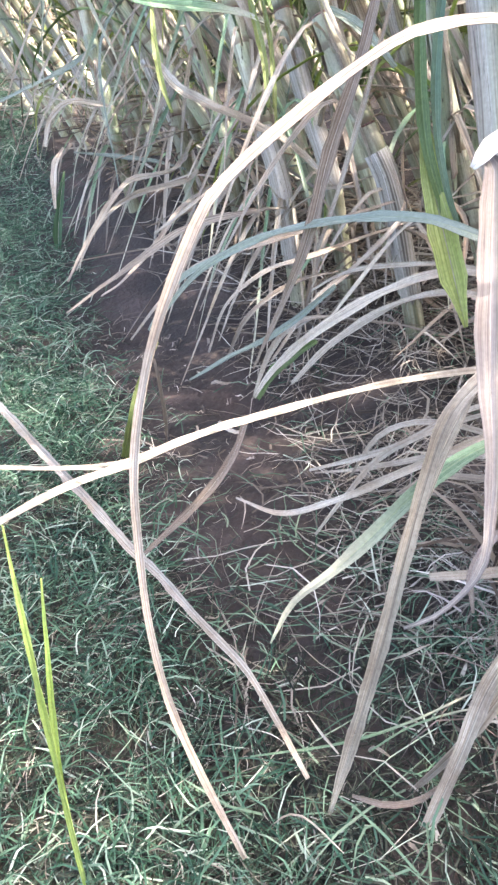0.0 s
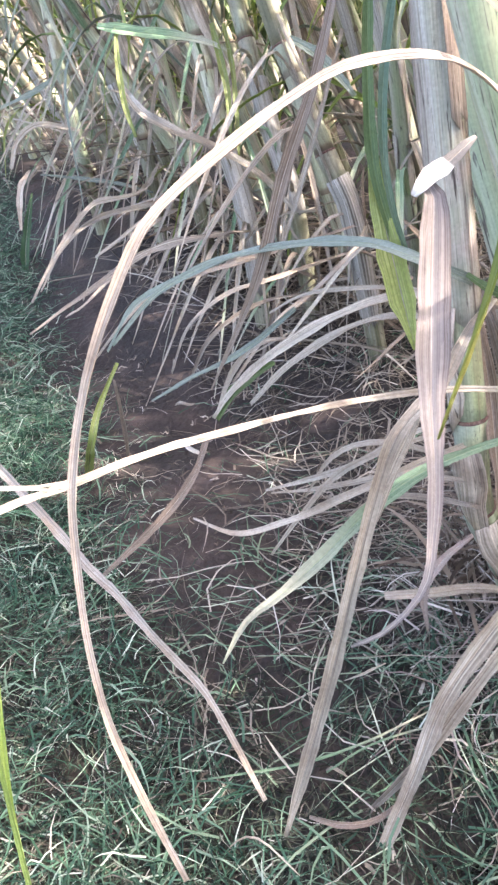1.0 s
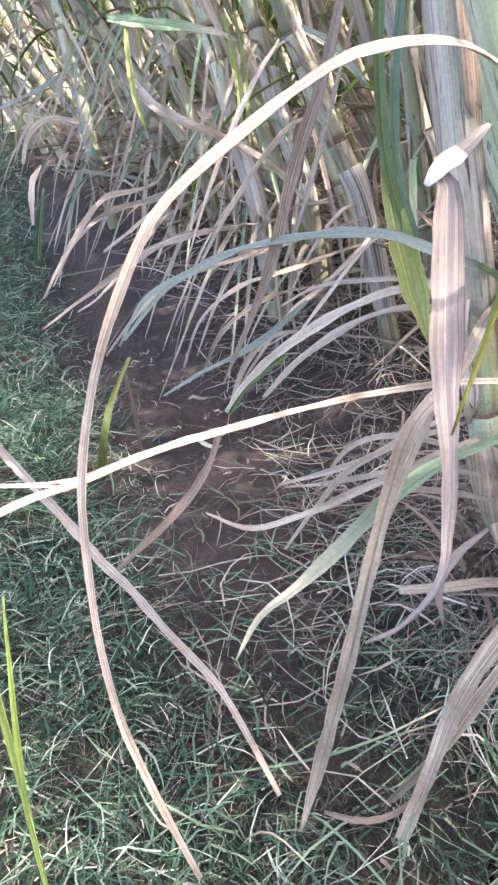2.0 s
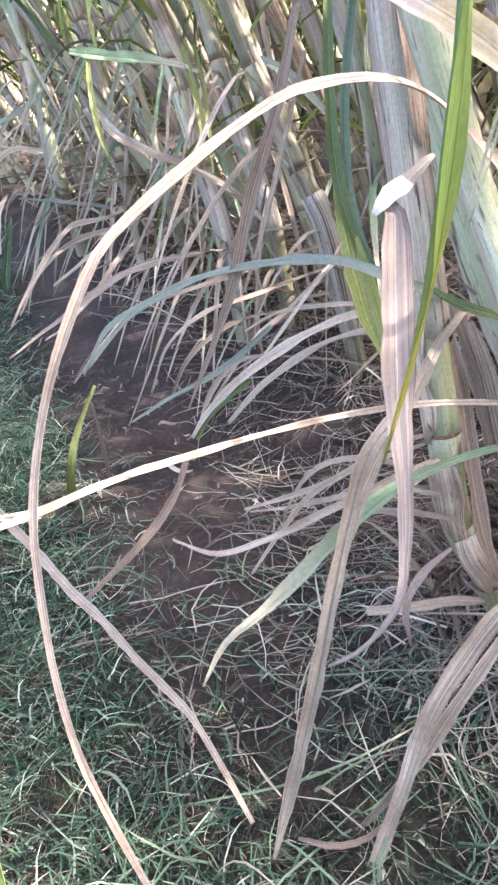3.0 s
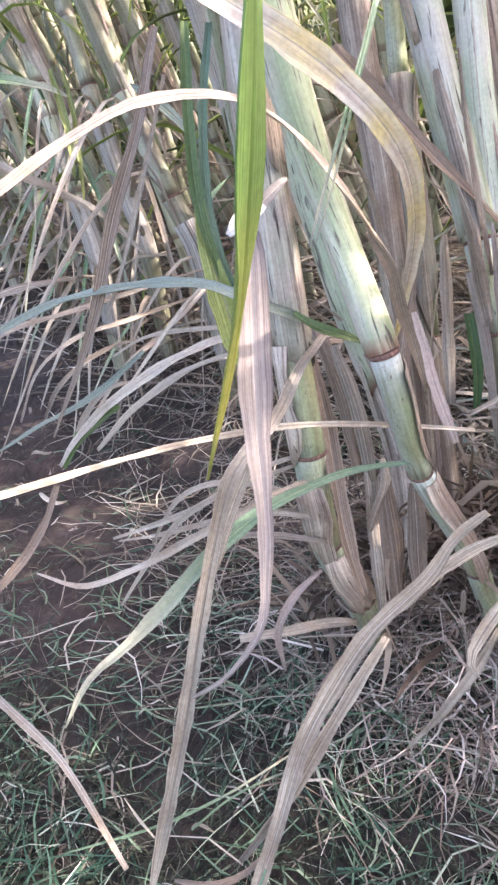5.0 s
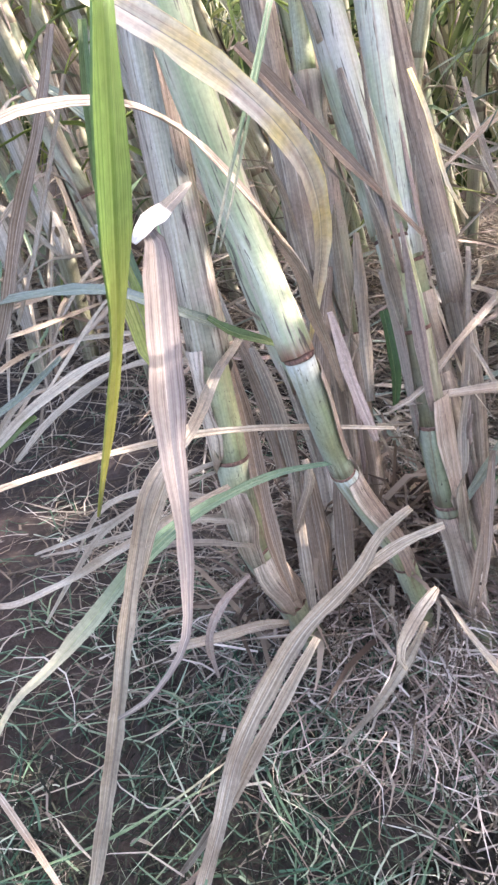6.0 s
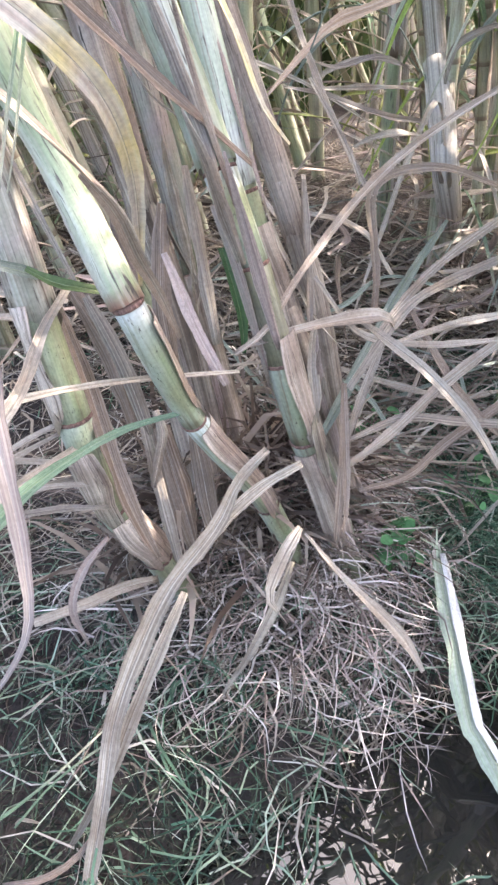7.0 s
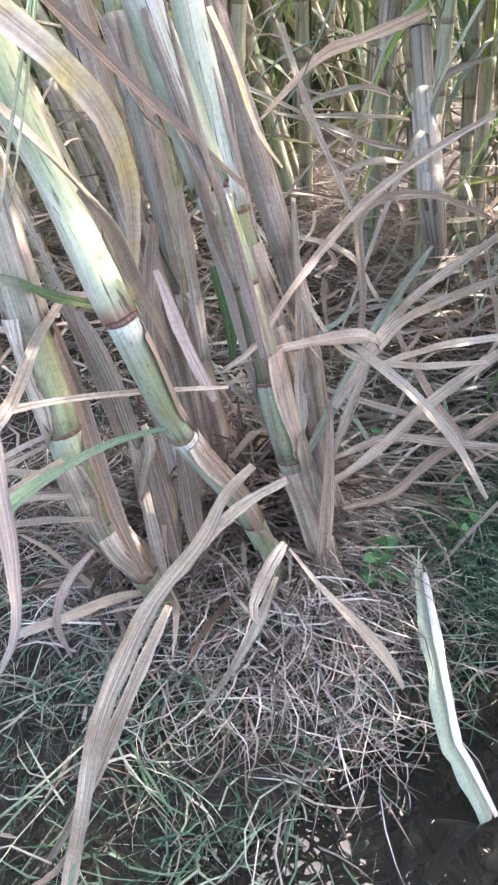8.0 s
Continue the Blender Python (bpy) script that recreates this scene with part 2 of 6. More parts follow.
MAT = {
    "dry": plant("dry_leaf", [(0.3, (0.37, 0.31, 0.25)), (0.5, (0.54, 0.48, 0.41)), (0.7, (0.66, 0.61, 0.54))], across=16, blotch=(0.42, 0.34, 0.27), translucent=0.3, spots=0.5, spot_color=(0.20, 0.14, 0.10), dash=(7, 45)),
    "tan": plant("tan_leaf", [(0.3, (0.25, 0.20, 0.165)), (0.5, (0.40, 0.345, 0.295)), (0.72, (0.55, 0.50, 0.43))], across=9, along=2.5, blotch=(0.30, 0.235, 0.185), translucent=0.3, spots=0.7, spot_color=(0.14, 0.10, 0.075), dash=(6, 30), veins=(13.0, 0.2, 0.30)),
    "pink": plant("pinkish_dry_leaf", [(0.3, (0.30, 0.22, 0.20)), (0.5, (0.44, 0.35, 0.32)), (0.7, (0.55, 0.47, 0.43))]),
    "purple": plant("greyish_purple_dry_leaf", [(0.30, (0.21, 0.16, 0.15)), (0.46, (0.345, 0.29, 0.27)), (0.64, (0.47, 0.415, 0.385))], across=12, along=0.6, spots=0.5, dash=(12, 24), bump=0.6, veins=(17.0, 0.12, 0.30), grime=0.06),
    "brown": plant("brown_leaf", [(0.3, (0.13, 0.09, 0.065)), (0.5, (0.25, 0.19, 0.15)), (0.7, (0.38, 0.31, 0.26))], across=20),
    "orange": plant("orange_brown_leaf", [(0.3, (0.24, 0.16, 0.11)), (0.5, (0.37, 0.28, 0.21)), (0.7, (0.48, 0.40, 0.33))]),
    "yellow": plant("yellowing_leaf", [(0.30, (0.52, 0.42, 0.36)), (0.44, (0.72, 0.66, 0.57)), (0.56, (0.80, 0.76, 0.67)), (0.66, (0.76, 0.64, 0.28))], across=2.6, along=2.0, blotch=(0.76, 0.63, 0.26), spots=0.6, spot_color=(0.30, 0.20, 0.15), dash=(10, 24), translucent=0.3, veins=(14.0, 0.2, 0.12)),
    "green": plant("green_leaf", [(0.3, (0.07, 0.12, 0.045)), (0.5, (0.12, 0.19, 0.07)), (0.7, (0.20, 0.275, 0.115))], rough=0.45, translucent=0.3),
    "lime": plant("lime_leaf", [(0.3, (0.28, 0.40, 0.08)), (0.5, (0.40, 0.53, 0.14)), (0.7, (0.55, 0.65, 0.28))], rough=0.45, translucent=0.35),
    "olive": plant("yellowish_green_leaf", [(0.3, (0.17, 0.22, 0.06)), (0.5, (0.28, 0.33, 0.10)), (0.7, (0.42, 0.45, 0.19))], rough=0.5, translucent=0.3),
    "fade": plant("fading_green_leaf", [(0.3, (0.07, 0.13, 0.03)), (0.5, (0.10, 0.175, 0.05)), (0.7, (0.145, 0.23, 0.08))], rough=0.5, translucent=0.25, tip=(0.35, 0.80, (0.30, 0.28, 0.07)), veins=(18.0, 0.2, 0.12)),
    "darkgreen": plant("dark_green_leaf", [(0.3, (0.03, 0.08, 0.035)), (0.7, (0.07, 0.15, 0.06))], rough=0.45),
    "teal": plant("blue_green_leaf", [(0.3, (0.14, 0.19, 0.15)), (0.5, (0.24, 0.29, 0.245)), (0.7, (0.40, 0.44, 0.39))], rough=0.45),
    "palegreen": plant("pale_green_leaf", [(0.3, (0.11, 0.21, 0.12)), (0.5, (0.21, 0.33, 0.20)), (0.7, (0.37, 0.46, 0.34))], rough=0.5, translucent=0.25, tip=(0.5, 0.8, (0.50, 0.47, 0.38))),
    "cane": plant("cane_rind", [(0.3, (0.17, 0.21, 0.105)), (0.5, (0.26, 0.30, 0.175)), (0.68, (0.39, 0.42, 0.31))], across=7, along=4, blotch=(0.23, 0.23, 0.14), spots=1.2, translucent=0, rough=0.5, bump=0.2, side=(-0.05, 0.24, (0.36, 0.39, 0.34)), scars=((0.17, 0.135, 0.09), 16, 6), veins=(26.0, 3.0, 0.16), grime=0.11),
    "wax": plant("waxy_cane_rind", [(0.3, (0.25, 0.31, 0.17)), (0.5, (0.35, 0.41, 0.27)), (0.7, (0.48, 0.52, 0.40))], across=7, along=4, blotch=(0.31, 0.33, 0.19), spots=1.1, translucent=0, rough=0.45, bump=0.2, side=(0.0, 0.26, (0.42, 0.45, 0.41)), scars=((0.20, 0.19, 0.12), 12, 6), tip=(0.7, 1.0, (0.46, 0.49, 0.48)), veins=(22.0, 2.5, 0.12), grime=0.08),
    "oldcane": plant("old_cane_rind", [(0.3, (0.13, 0.13, 0.075)), (0.5, (0.24, 0.235, 0.155)), (0.7, (0.36, 0.35, 0.27))], across=9, along=4, blotch=(0.22, 0.21, 0.16), spots=1.0, translucent=0, rough=0.6, bump=0.2, veins=(26.0, 3.0, 0.2)),
    "node": plant("cane_node", [(0.3, (0.07, 0.035, 0.03)), (0.5, (0.15, 0.085, 0.07)), (0.7, (0.24, 0.16, 0.13))], across=40, along=220, translucent=0, rough=0.85, bump=0.8),
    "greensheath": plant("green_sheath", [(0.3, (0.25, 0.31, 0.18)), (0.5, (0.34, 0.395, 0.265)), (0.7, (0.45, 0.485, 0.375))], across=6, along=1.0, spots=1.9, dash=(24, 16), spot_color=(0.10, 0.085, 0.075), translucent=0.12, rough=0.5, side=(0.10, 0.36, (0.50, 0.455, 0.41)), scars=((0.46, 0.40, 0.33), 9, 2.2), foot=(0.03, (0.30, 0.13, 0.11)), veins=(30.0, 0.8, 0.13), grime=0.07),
    "sheath": plant("dry_sheath", [(0.30, (0.10, 0.075, 0.06)), (0.42, (0.28, 0.225, 0.18)), (0.55, (0.41, 0.34, 0.28)), (0.72, (0.55, 0.48, 0.415))], across=13, along=1.8, blotch=(0.21, 0.16, 0.13), spots=1.3, dash=(40, 20), translucent=0.1, bump=1.0, veins=(40.0, 0.5, 0.34), grime=0.11),
    "greysheath": plant("grey_papery_sheath", [(0.28, (0.13, 0.11, 0.09)), (0.42, (0.40, 0.37, 0.33)), (0.6, (0.54, 0.51, 0.47)), (0.75, (0.66, 0.63, 0.59))], across=24, along=1.8, spots=1.0, dash=(40, 16), translucent=0.1, bump=0.8),
    # torn leaf end: sunlit white and the dark shadow band are put into its colour
    "torn": plant("sunlit_torn_leaf_end", [(0.3, (0.60, 0.57, 0.53)), (0.5, (0.72, 0.69, 0.66)), (0.7, (0.80, 0.78, 0.75))], tip=(0.52, 0.56, (0.06, 0.05, 0.045))),
    "redsheath": plant("reddish_sheath", [(0.30, (0.24, 0.11, 0.11)), (0.42, (0.36, 0.29, 0.26)), (0.6, (0.47, 0.41, 0.37)), (0.75, (0.58, 0.53, 0.48))], across=11, along=2, blotch=(0.40, 0.34, 0.30), spots=1.0, translucent=0.1, bump=0.8),
    "waxsheath": plant("waxy_sheath", [(0.30, (0.27, 0.33, 0.22)), (0.45, (0.38, 0.44, 0.33)), (0.6, (0.47, 0.52, 0.43)), (0.75, (0.60, 0.62, 0.57))], across=7, along=0.9, blotch=(0.52, 0.53, 0.51), spots=1.7, dash=(22, 13), spot_color=(0.10, 0.085, 0.075), translucent=0.1, bump=0.5, rough=0.45, side=(0.0, 0.09, (0.36, 0.31, 0.27)), scars=((0.30, 0.24, 0.20), 22, 2.2), veins=(30.0, 0.8, 0.14), grime=0.07),
    "palesheath": plant("pale_dry_sheath", [(0.28, (0.17, 0.125, 0.105)), (0.42, (0.40, 0.325, 0.27)), (0.6, (0.535, 0.455, 0.385)), (0.75, (0.655, 0.585, 0.515))], across=10, along=1.6, blotch=(0.30, 0.225, 0.185), spots=1.4, dash=(34, 22), translucent=0.1, bump=1.0, scars=((0.15, 0.105, 0.085), 15, 3), veins=(36.0, 0.5, 0.30), grime=0.10),
    "greytan": plant("grey_tan_leaf", [(0.3, (0.27, 0.225, 0.18)), (0.46, (0.46, 0.40, 0.325)), (0.7, (0.64, 0.58, 0.50))], across=8, along=2.5, blotch=(0.32, 0.26, 0.205), bump=0.6, translucent=0.25, spots=0.5, spot_color=(0.17, 0.12, 0.09), dash=(7, 24), veins=(15.0, 0.2, 0.30)),
    "mauvesheath": plant("mauve_grey_sheath", [(0.30, (0.22, 0.22, 0.17)), (0.45, (0.32, 0.32, 0.26)), (0.6, (0.40, 0.39, 0.33)), (0.75, (0.52, 0.50, 0.45))], across=8, along=1.0, blotch=(0.40, 0.33, 0.30), spots=1.6, dash=(26, 14), translucent=0.1, bump=0.7, rough=0.55, side=(0.10, 0.36, (0.36, 0.30, 0.27)), scars=((0.20, 0.15, 0.12), 20, 2.4), veins=(34.0, 0.5, 0.2), grime=0.09),
    "rowcane": plant("row_cane_rind", [(0.3, (0.25, 0.28, 0.18)), (0.5, (0.40, 0.42, 0.30)), (0.68, (0.56, 0.56, 0.46))], across=5, along=3, blotch=(0.40, 0.36, 0.28), spots=1.2, dash=(20, 14), translucent=0, rough=0.5, bump=0.2, scars=((0.20, 0.165, 0.11), 12, 5), veins=(14.0, 2.0, 0.18), bands=(0.15, 0.07, (0.16, 0.12, 0.09))),
    "bleached": plant("bleached_leaf", [(0.3, (0.60, 0.56, 0.53)), (0.5, (0.72, 0.69, 0.66)), (0.7, (0.80, 0.78, 0.75))]),
    "bluegreen": plant("deep_green_leaf", [(0.3, (0.05, 0.10, 0.06)), (0.5, (0.09, 0.155, 0.10)), (0.7, (0.17, 0.24, 0.17))], rough=0.45, translucent=0.2),
    "rib": plant("dry_midrib", [(0.3, (0.36, 0.30, 0.25)), (0.7, (0.56, 0.50, 0.44))], across=4, along=8, translucent=0),
    "greenrib": plant("green_midrib", [(0.3, (0.20, 0.27, 0.13)), (0.7, (0.36, 0.42, 0.26))], across=4, along=8, translucent=0),
    "weed": plant("weed_leaf", [(0.25, (0.05, 0.16, 0.06)), (0.55, (0.10, 0.27, 0.11)), (0.85, (0.19, 0.38, 0.18))], coords="Object", across=60, along=60, rough=0.5),
    "shoot": plant("pale_shoot", [(0.3, (0.36, 0.46, 0.28)), (0.5, (0.50, 0.58, 0.42)), (0.7, (0.70, 0.74, 0.62))], across=8, along=2, rough=0.5),
}


def island(name, stops, rough=0.7, translucent=0.2):
    """Countless blades in one mesh, each with a colour of its own."""
    m = bpy.data.materials.new(name)
    m.use_nodes = True
    nt = m.node_tree
    n, l = nt.nodes, nt.links
    bsdf, out = n["Principled BSDF"], n["Material Output"]
    geo = n.new("ShaderNodeNewGeometry")
    col = ramp(nt, stops)
    l.new(geo.outputs["Random Per Island"], col.inputs[0])
    l.new(col.outputs[0], bsdf.inputs["Base Color"])
    bsdf.inputs["Roughness"].default_value = rough
    bsdf.inputs["Specular IOR Level"].default_value = 0.3
    tl, mx = n.new("ShaderNodeBsdfTranslucent"), n.new("ShaderNodeMixShader")
    mx.inputs[0].default_value = translucent
    l.new(col.outputs[0], tl.inputs["Color"])
    l.new(bsdf.outputs[0], mx.inputs[1])
    l.new(tl.outputs[0], mx.inputs[2])
    l.new(mx.outputs[0], out.inputs["Surface"])
    return m


GRASS = island("grass_blades", [(0.0, (0.014, 0.042, 0.026)), (0.42, (0.05, 0.125, 0.078)), (0.75, (0.14, 0.25, 0.165)), (0.9, (0.31, 0.41, 0.31)), (1.0, (0.60, 0.64, 0.54))], 0.45, 0.35)
STRAW = island("straw_blades", [(0.0, (0.06, 0.048, 0.038)), (0.4, (0.18, 0.148, 0.122)), (0.8, (0.35, 0.305, 0.26)), (1.0, (0.57, 0.53, 0.475))])
DEBRIS = island("dead_leaf_bits", [(0.0, (0.05, 0.035, 0.028)), (0.5, (0.17, 0.125, 0.10)), (1.0, (0.38, 0.31, 0.255))])
# thatch whose near-black colour carries the shade of the gaps between grass blades
SHADE_THATCH = island("low_thatch", [(0.0, (0.008, 0.012, 0.008)), (0.6, (0.03, 0.038, 0.026)), (1.0, (0.11, 0.115, 0.08))])
GREYGRASS = island("fading_grass_blades", [(0.0, (0.025, 0.06, 0.04)), (0.5, (0.11, 0.19, 0.125)), (0.85, (0.27, 0.34, 0.24)), (1.0, (0.52, 0.56, 0.47))])

SOIL = bpy.data.materials.new("damp_soil")
SOIL.use_nodes = True
nt = SOIL.node_tree
tc, n1, n2 = nt.nodes.new("ShaderNodeTexCoord"), nt.nodes.new("ShaderNodeTexNoise"), nt.nodes.new("ShaderNodeTexNoise")
n1.inputs["Scale"].default_value, n1.inputs["Detail"].default_value = 6.0, 8.0
n2.inputs["Scale"].default_value, n2.inputs["Detail"].default_value = 70.0, 6.0
soil_col = ramp(nt, [(0.35, (0.014, 0.0095, 0.0088)), (0.55, (0.031, 0.020, 0.0175)), (0.72, (0.070, 0.047, 0.041))])
soil_mix = nt.nodes.new("ShaderNodeMixRGB")
soil_mix.blend_type = "OVERLAY"
soil_mix.inputs[0].default_value = 0.6
soil_bump = nt.nodes.new("ShaderNodeBump")
soil_bump.inputs["Strength"].default_value, soil_bump.inputs["Distance"].default_value = 0.8, 0.01
for tex in (n1, n2):
    nt.links.new(tc.outputs["Object"], tex.inputs["Vector"])
nt.links.new(n1.outputs["Fac"], soil_col.inputs[0])
nt.links.new(soil_col.outputs[0], soil_mix.inputs[1])
nt.links.new(n2.outputs["Fac"], soil_mix.inputs[2])
nt.links.new(soil_mix.outputs[0], nt.nodes["Principled BSDF"].inputs["Base Color"])
nt.links.new(n2.outputs["Fac"], soil_bump.inputs["Height"])
nt.links.new(soil_bump.outputs[0], nt.nodes["Principled BSDF"].inputs["Normal"])
nt.nodes["Principled BSDF"].inputs["Roughness"].default_value = 0.75

WATER = bpy.data.materials.new("muddy_water")
WATER.use_nodes = True
wb = WATER.node_tree.nodes["Principled BSDF"]
wb.inputs["Base Color"].default_value = (0.014, 0.0135, 0.0125, 1)
wb.inputs["Roughness"].default_value = 0.005
wb.inputs["IOR"].default_value = 1.6
wave, wbump = WATER.node_tree.nodes.new("ShaderNodeTexNoise"), WATER.node_tree.nodes.new("ShaderNodeBump")
wave.inputs["Scale"].default_value = 18.0
wbump.inputs["Strength"].default_value, wbump.inputs["Distance"].default_value = 0.06, 0.004
WATER.node_tree.links.new(wave.outputs["Fac"], wbump.inputs["Height"])
WATER.node_tree.links.new(wbump.outputs[0], wb.inputs["Normal"])


# ---- the ground ----
def height(x, y):
    """The ground: a wet hollow in front, a mound under the stool of canes, a planted ridge behind."""
    x, y = np.asarray(x, float), np.asarray(y, float)
    h = 0.20 * np.exp(-((x - 0.63) ** 2 + (y - 0.85) ** 2) / 0.042)
    h += 0.18 / (1 + np.exp(np.clip(-(y - 1.45 + 1.35 * (np.clip(x, -2.5, 0.45) - 0.45)) / 0.12, -60, 60)))
    h -= 0.055 / (1 + np.exp(np.clip((y - 0.60 - 0.05 * (x - 0.5)) / 0.03, -60, 60))) / (1 + np.exp(np.clip(-(x - 0.33) / 0.05, -60, 60)))
    h += 0.012 * np.sin(9.1 * x + 1.3) * np.sin(7.7 * y) + 0.006 * np.sin(23 * x) * np.sin(19 * y + 0.7)
    return h


def edge(y):
    """Where the green verge ends."""
    return np.interp(y, [0.3, 0.55, 0.75, 1.1, 1.4, 2.4, 5], [0.10, 0.03, -0.07, -0.15, -0.24, -0.51, -1.25])


def axis(lo, hi, step, far):
    near = np.arange(lo, hi + step / 2, step)
    out = np.geomspace(step, far, 26)
    return np.concatenate([lo - out[::-1], near, hi + out])


gx, gy = axis(-1.6, 2.4, 0.03, 400), axis(-0.6, 4.5, 0.03, 400)
X, Y = np.meshgrid(gx, gy)
Z = height(X, Y)
me = bpy.data.meshes.new("ground")
nx, ny = len(gx), len(gy)
idx = np.arange(nx * ny).reshape(ny, nx)
quads = np.stack([idx[:-1, :-1], idx[:-1, 1:], idx[1:, 1:], idx[1:, :-1]], -1).reshape(-1, 4)
me.from_pydata(np.stack([X, Y, Z], -1).reshape(-1, 3).tolist(), [], quads.tolist())
me.shade_smooth()
me.materials.append(SOIL)
tagged(new("ground", me), "damp brown field soil with a hollow and a planted ridge", "ground", kind="structure")

bm = bmesh.new()
ring = [bm.verts.new((0.64 + 0.56 * math.cos(a) * (1 + 0.1 * math.sin(3 * a)), 0.30 + 0.36 * math.sin(a), -0.018)) for a in np.linspace(0, 2 * math.pi, 48, endpoint=False)]
bm.faces.new(ring)
me = bpy.data.meshes.new("puddle")
bm.to_mesh(me)
bm.free()
me.materials.append(WATER)
tagged(new("puddle", me), "still muddy puddle reflecting the bright sky", "puddle", kind="structure")


# ---- helpers for plants ----
def spline(pts, n):
    """A smooth curve through the points: n places and the share of the way at each."""
    p = np.array(pts, float)
    q = np.vstack([2 * p[0] - p[1], p, 2 * p[-1] - p[-2]])
    seg = np.linalg.norm(np.diff(p, axis=0), axis=1)
    s = np.concatenate([[0], np.cumsum(seg)]) / seg.sum()
    out, ts = [], np.linspace(0, 1, n)
    for t in ts:
        i = min(int(np.searchsorted(s, t, "right")) - 1, len(p) - 2)
        u = (t - s[i]) / (s[i + 1] - s[i])
        a, b, c, d = q[i], q[i + 1], q[i + 2], q[i + 3]
        out.append(0.5 * (2 * b + (c - a) * u + (2 * a - 5 * b + 4 * c - d) * u * u + (3 * b - a - 3 * c + d) * u ** 3))
    return np.array(out), ts


def from_grid(name, rows, uvs, mat, close, sharp=()):
    """A mesh from rows of points, each row a loop (close) or a strip."""
    n, k = len(rows), len(rows[0])
    verts = [tuple(p) for row in rows for p in row]
    faces, fuv = [], []
    for i in range(n - 1):
        for j in range(k if close else k - 1):
            j2 = (j + 1) % k
            faces.append((i * k + j, i * k + j2, (i + 1) * k + j2, (i + 1) * k + j))
            ub = uvs[0][j + 1]
            fuv += [(uvs[0][j], uvs[1][i]), (ub, uvs[1][i]), (ub, uvs[1][i + 1]), (uvs[0][j], uvs[1][i + 1])]
    if close:
        faces += [tuple(range(k - 1, -1, -1)), tuple((n - 1) * k + j for j in range(k))]
        fuv += [(0, 0)] * (2 * k)
    me = bpy.data.meshes.new(name)
    me.from_pydata(verts, [], faces)
    layer = me.uv_layers.new(name="UVMap")
    layer.data.foreach_set("uv", np.array(fuv, "f").ravel())
    way = me.attributes.new("way", "FLOAT", "POINT")
    way.data.foreach_set("value", np.repeat(np.linspace(0, 1, n), k).astype("f"))
    me.shade_smooth()
    if sharp:
        ev = np.zeros(len(me.edges) * 2, int)
        me.edges.foreach_get("vertices", ev)
        ev = ev.reshape(-1, 2)
        j = ev % k
        mask = (j[:, 0] == j[:, 1]) & np.isin(j[:, 0], sharp)
        me.attributes.new("sharp_edge", "BOOLEAN", "EDGE").data.foreach_set("value", mask)
    me.materials.append(MAT[mat])
    return me


rng = np.random.default_rng(7)


jag = np.random.default_rng(23)
spine = {}  # the run of the blade made last


def midrib_mesh(mat):
    """A raised midrib along the blade made last, tapering with it."""
    c, nor, half = spine["c"], spine["nor"], spine["half"]
    rows = []
    for i in range(len(c)):
        tan = c[min(i + 1, len(c) - 1)] - c[max(i - 1, 0)]
        tan /= np.linalg.norm(tan)
        side = np.cross(tan, nor[i])
        r = max(0.09 * half[i], 0.0003)
        rows.append([c[i] - nor[i] * (0.13 * half[i]) + r * (math.cos(q) * side + 0.9 * math.sin(q) * nor[i]) for q in np.linspace(0, 2 * math.pi, 6, endpoint=False)])
    return from_grid("midrib", rows, (np.linspace(0, 1, 7), np.linspace(0, 1, len(c))), mat, True)


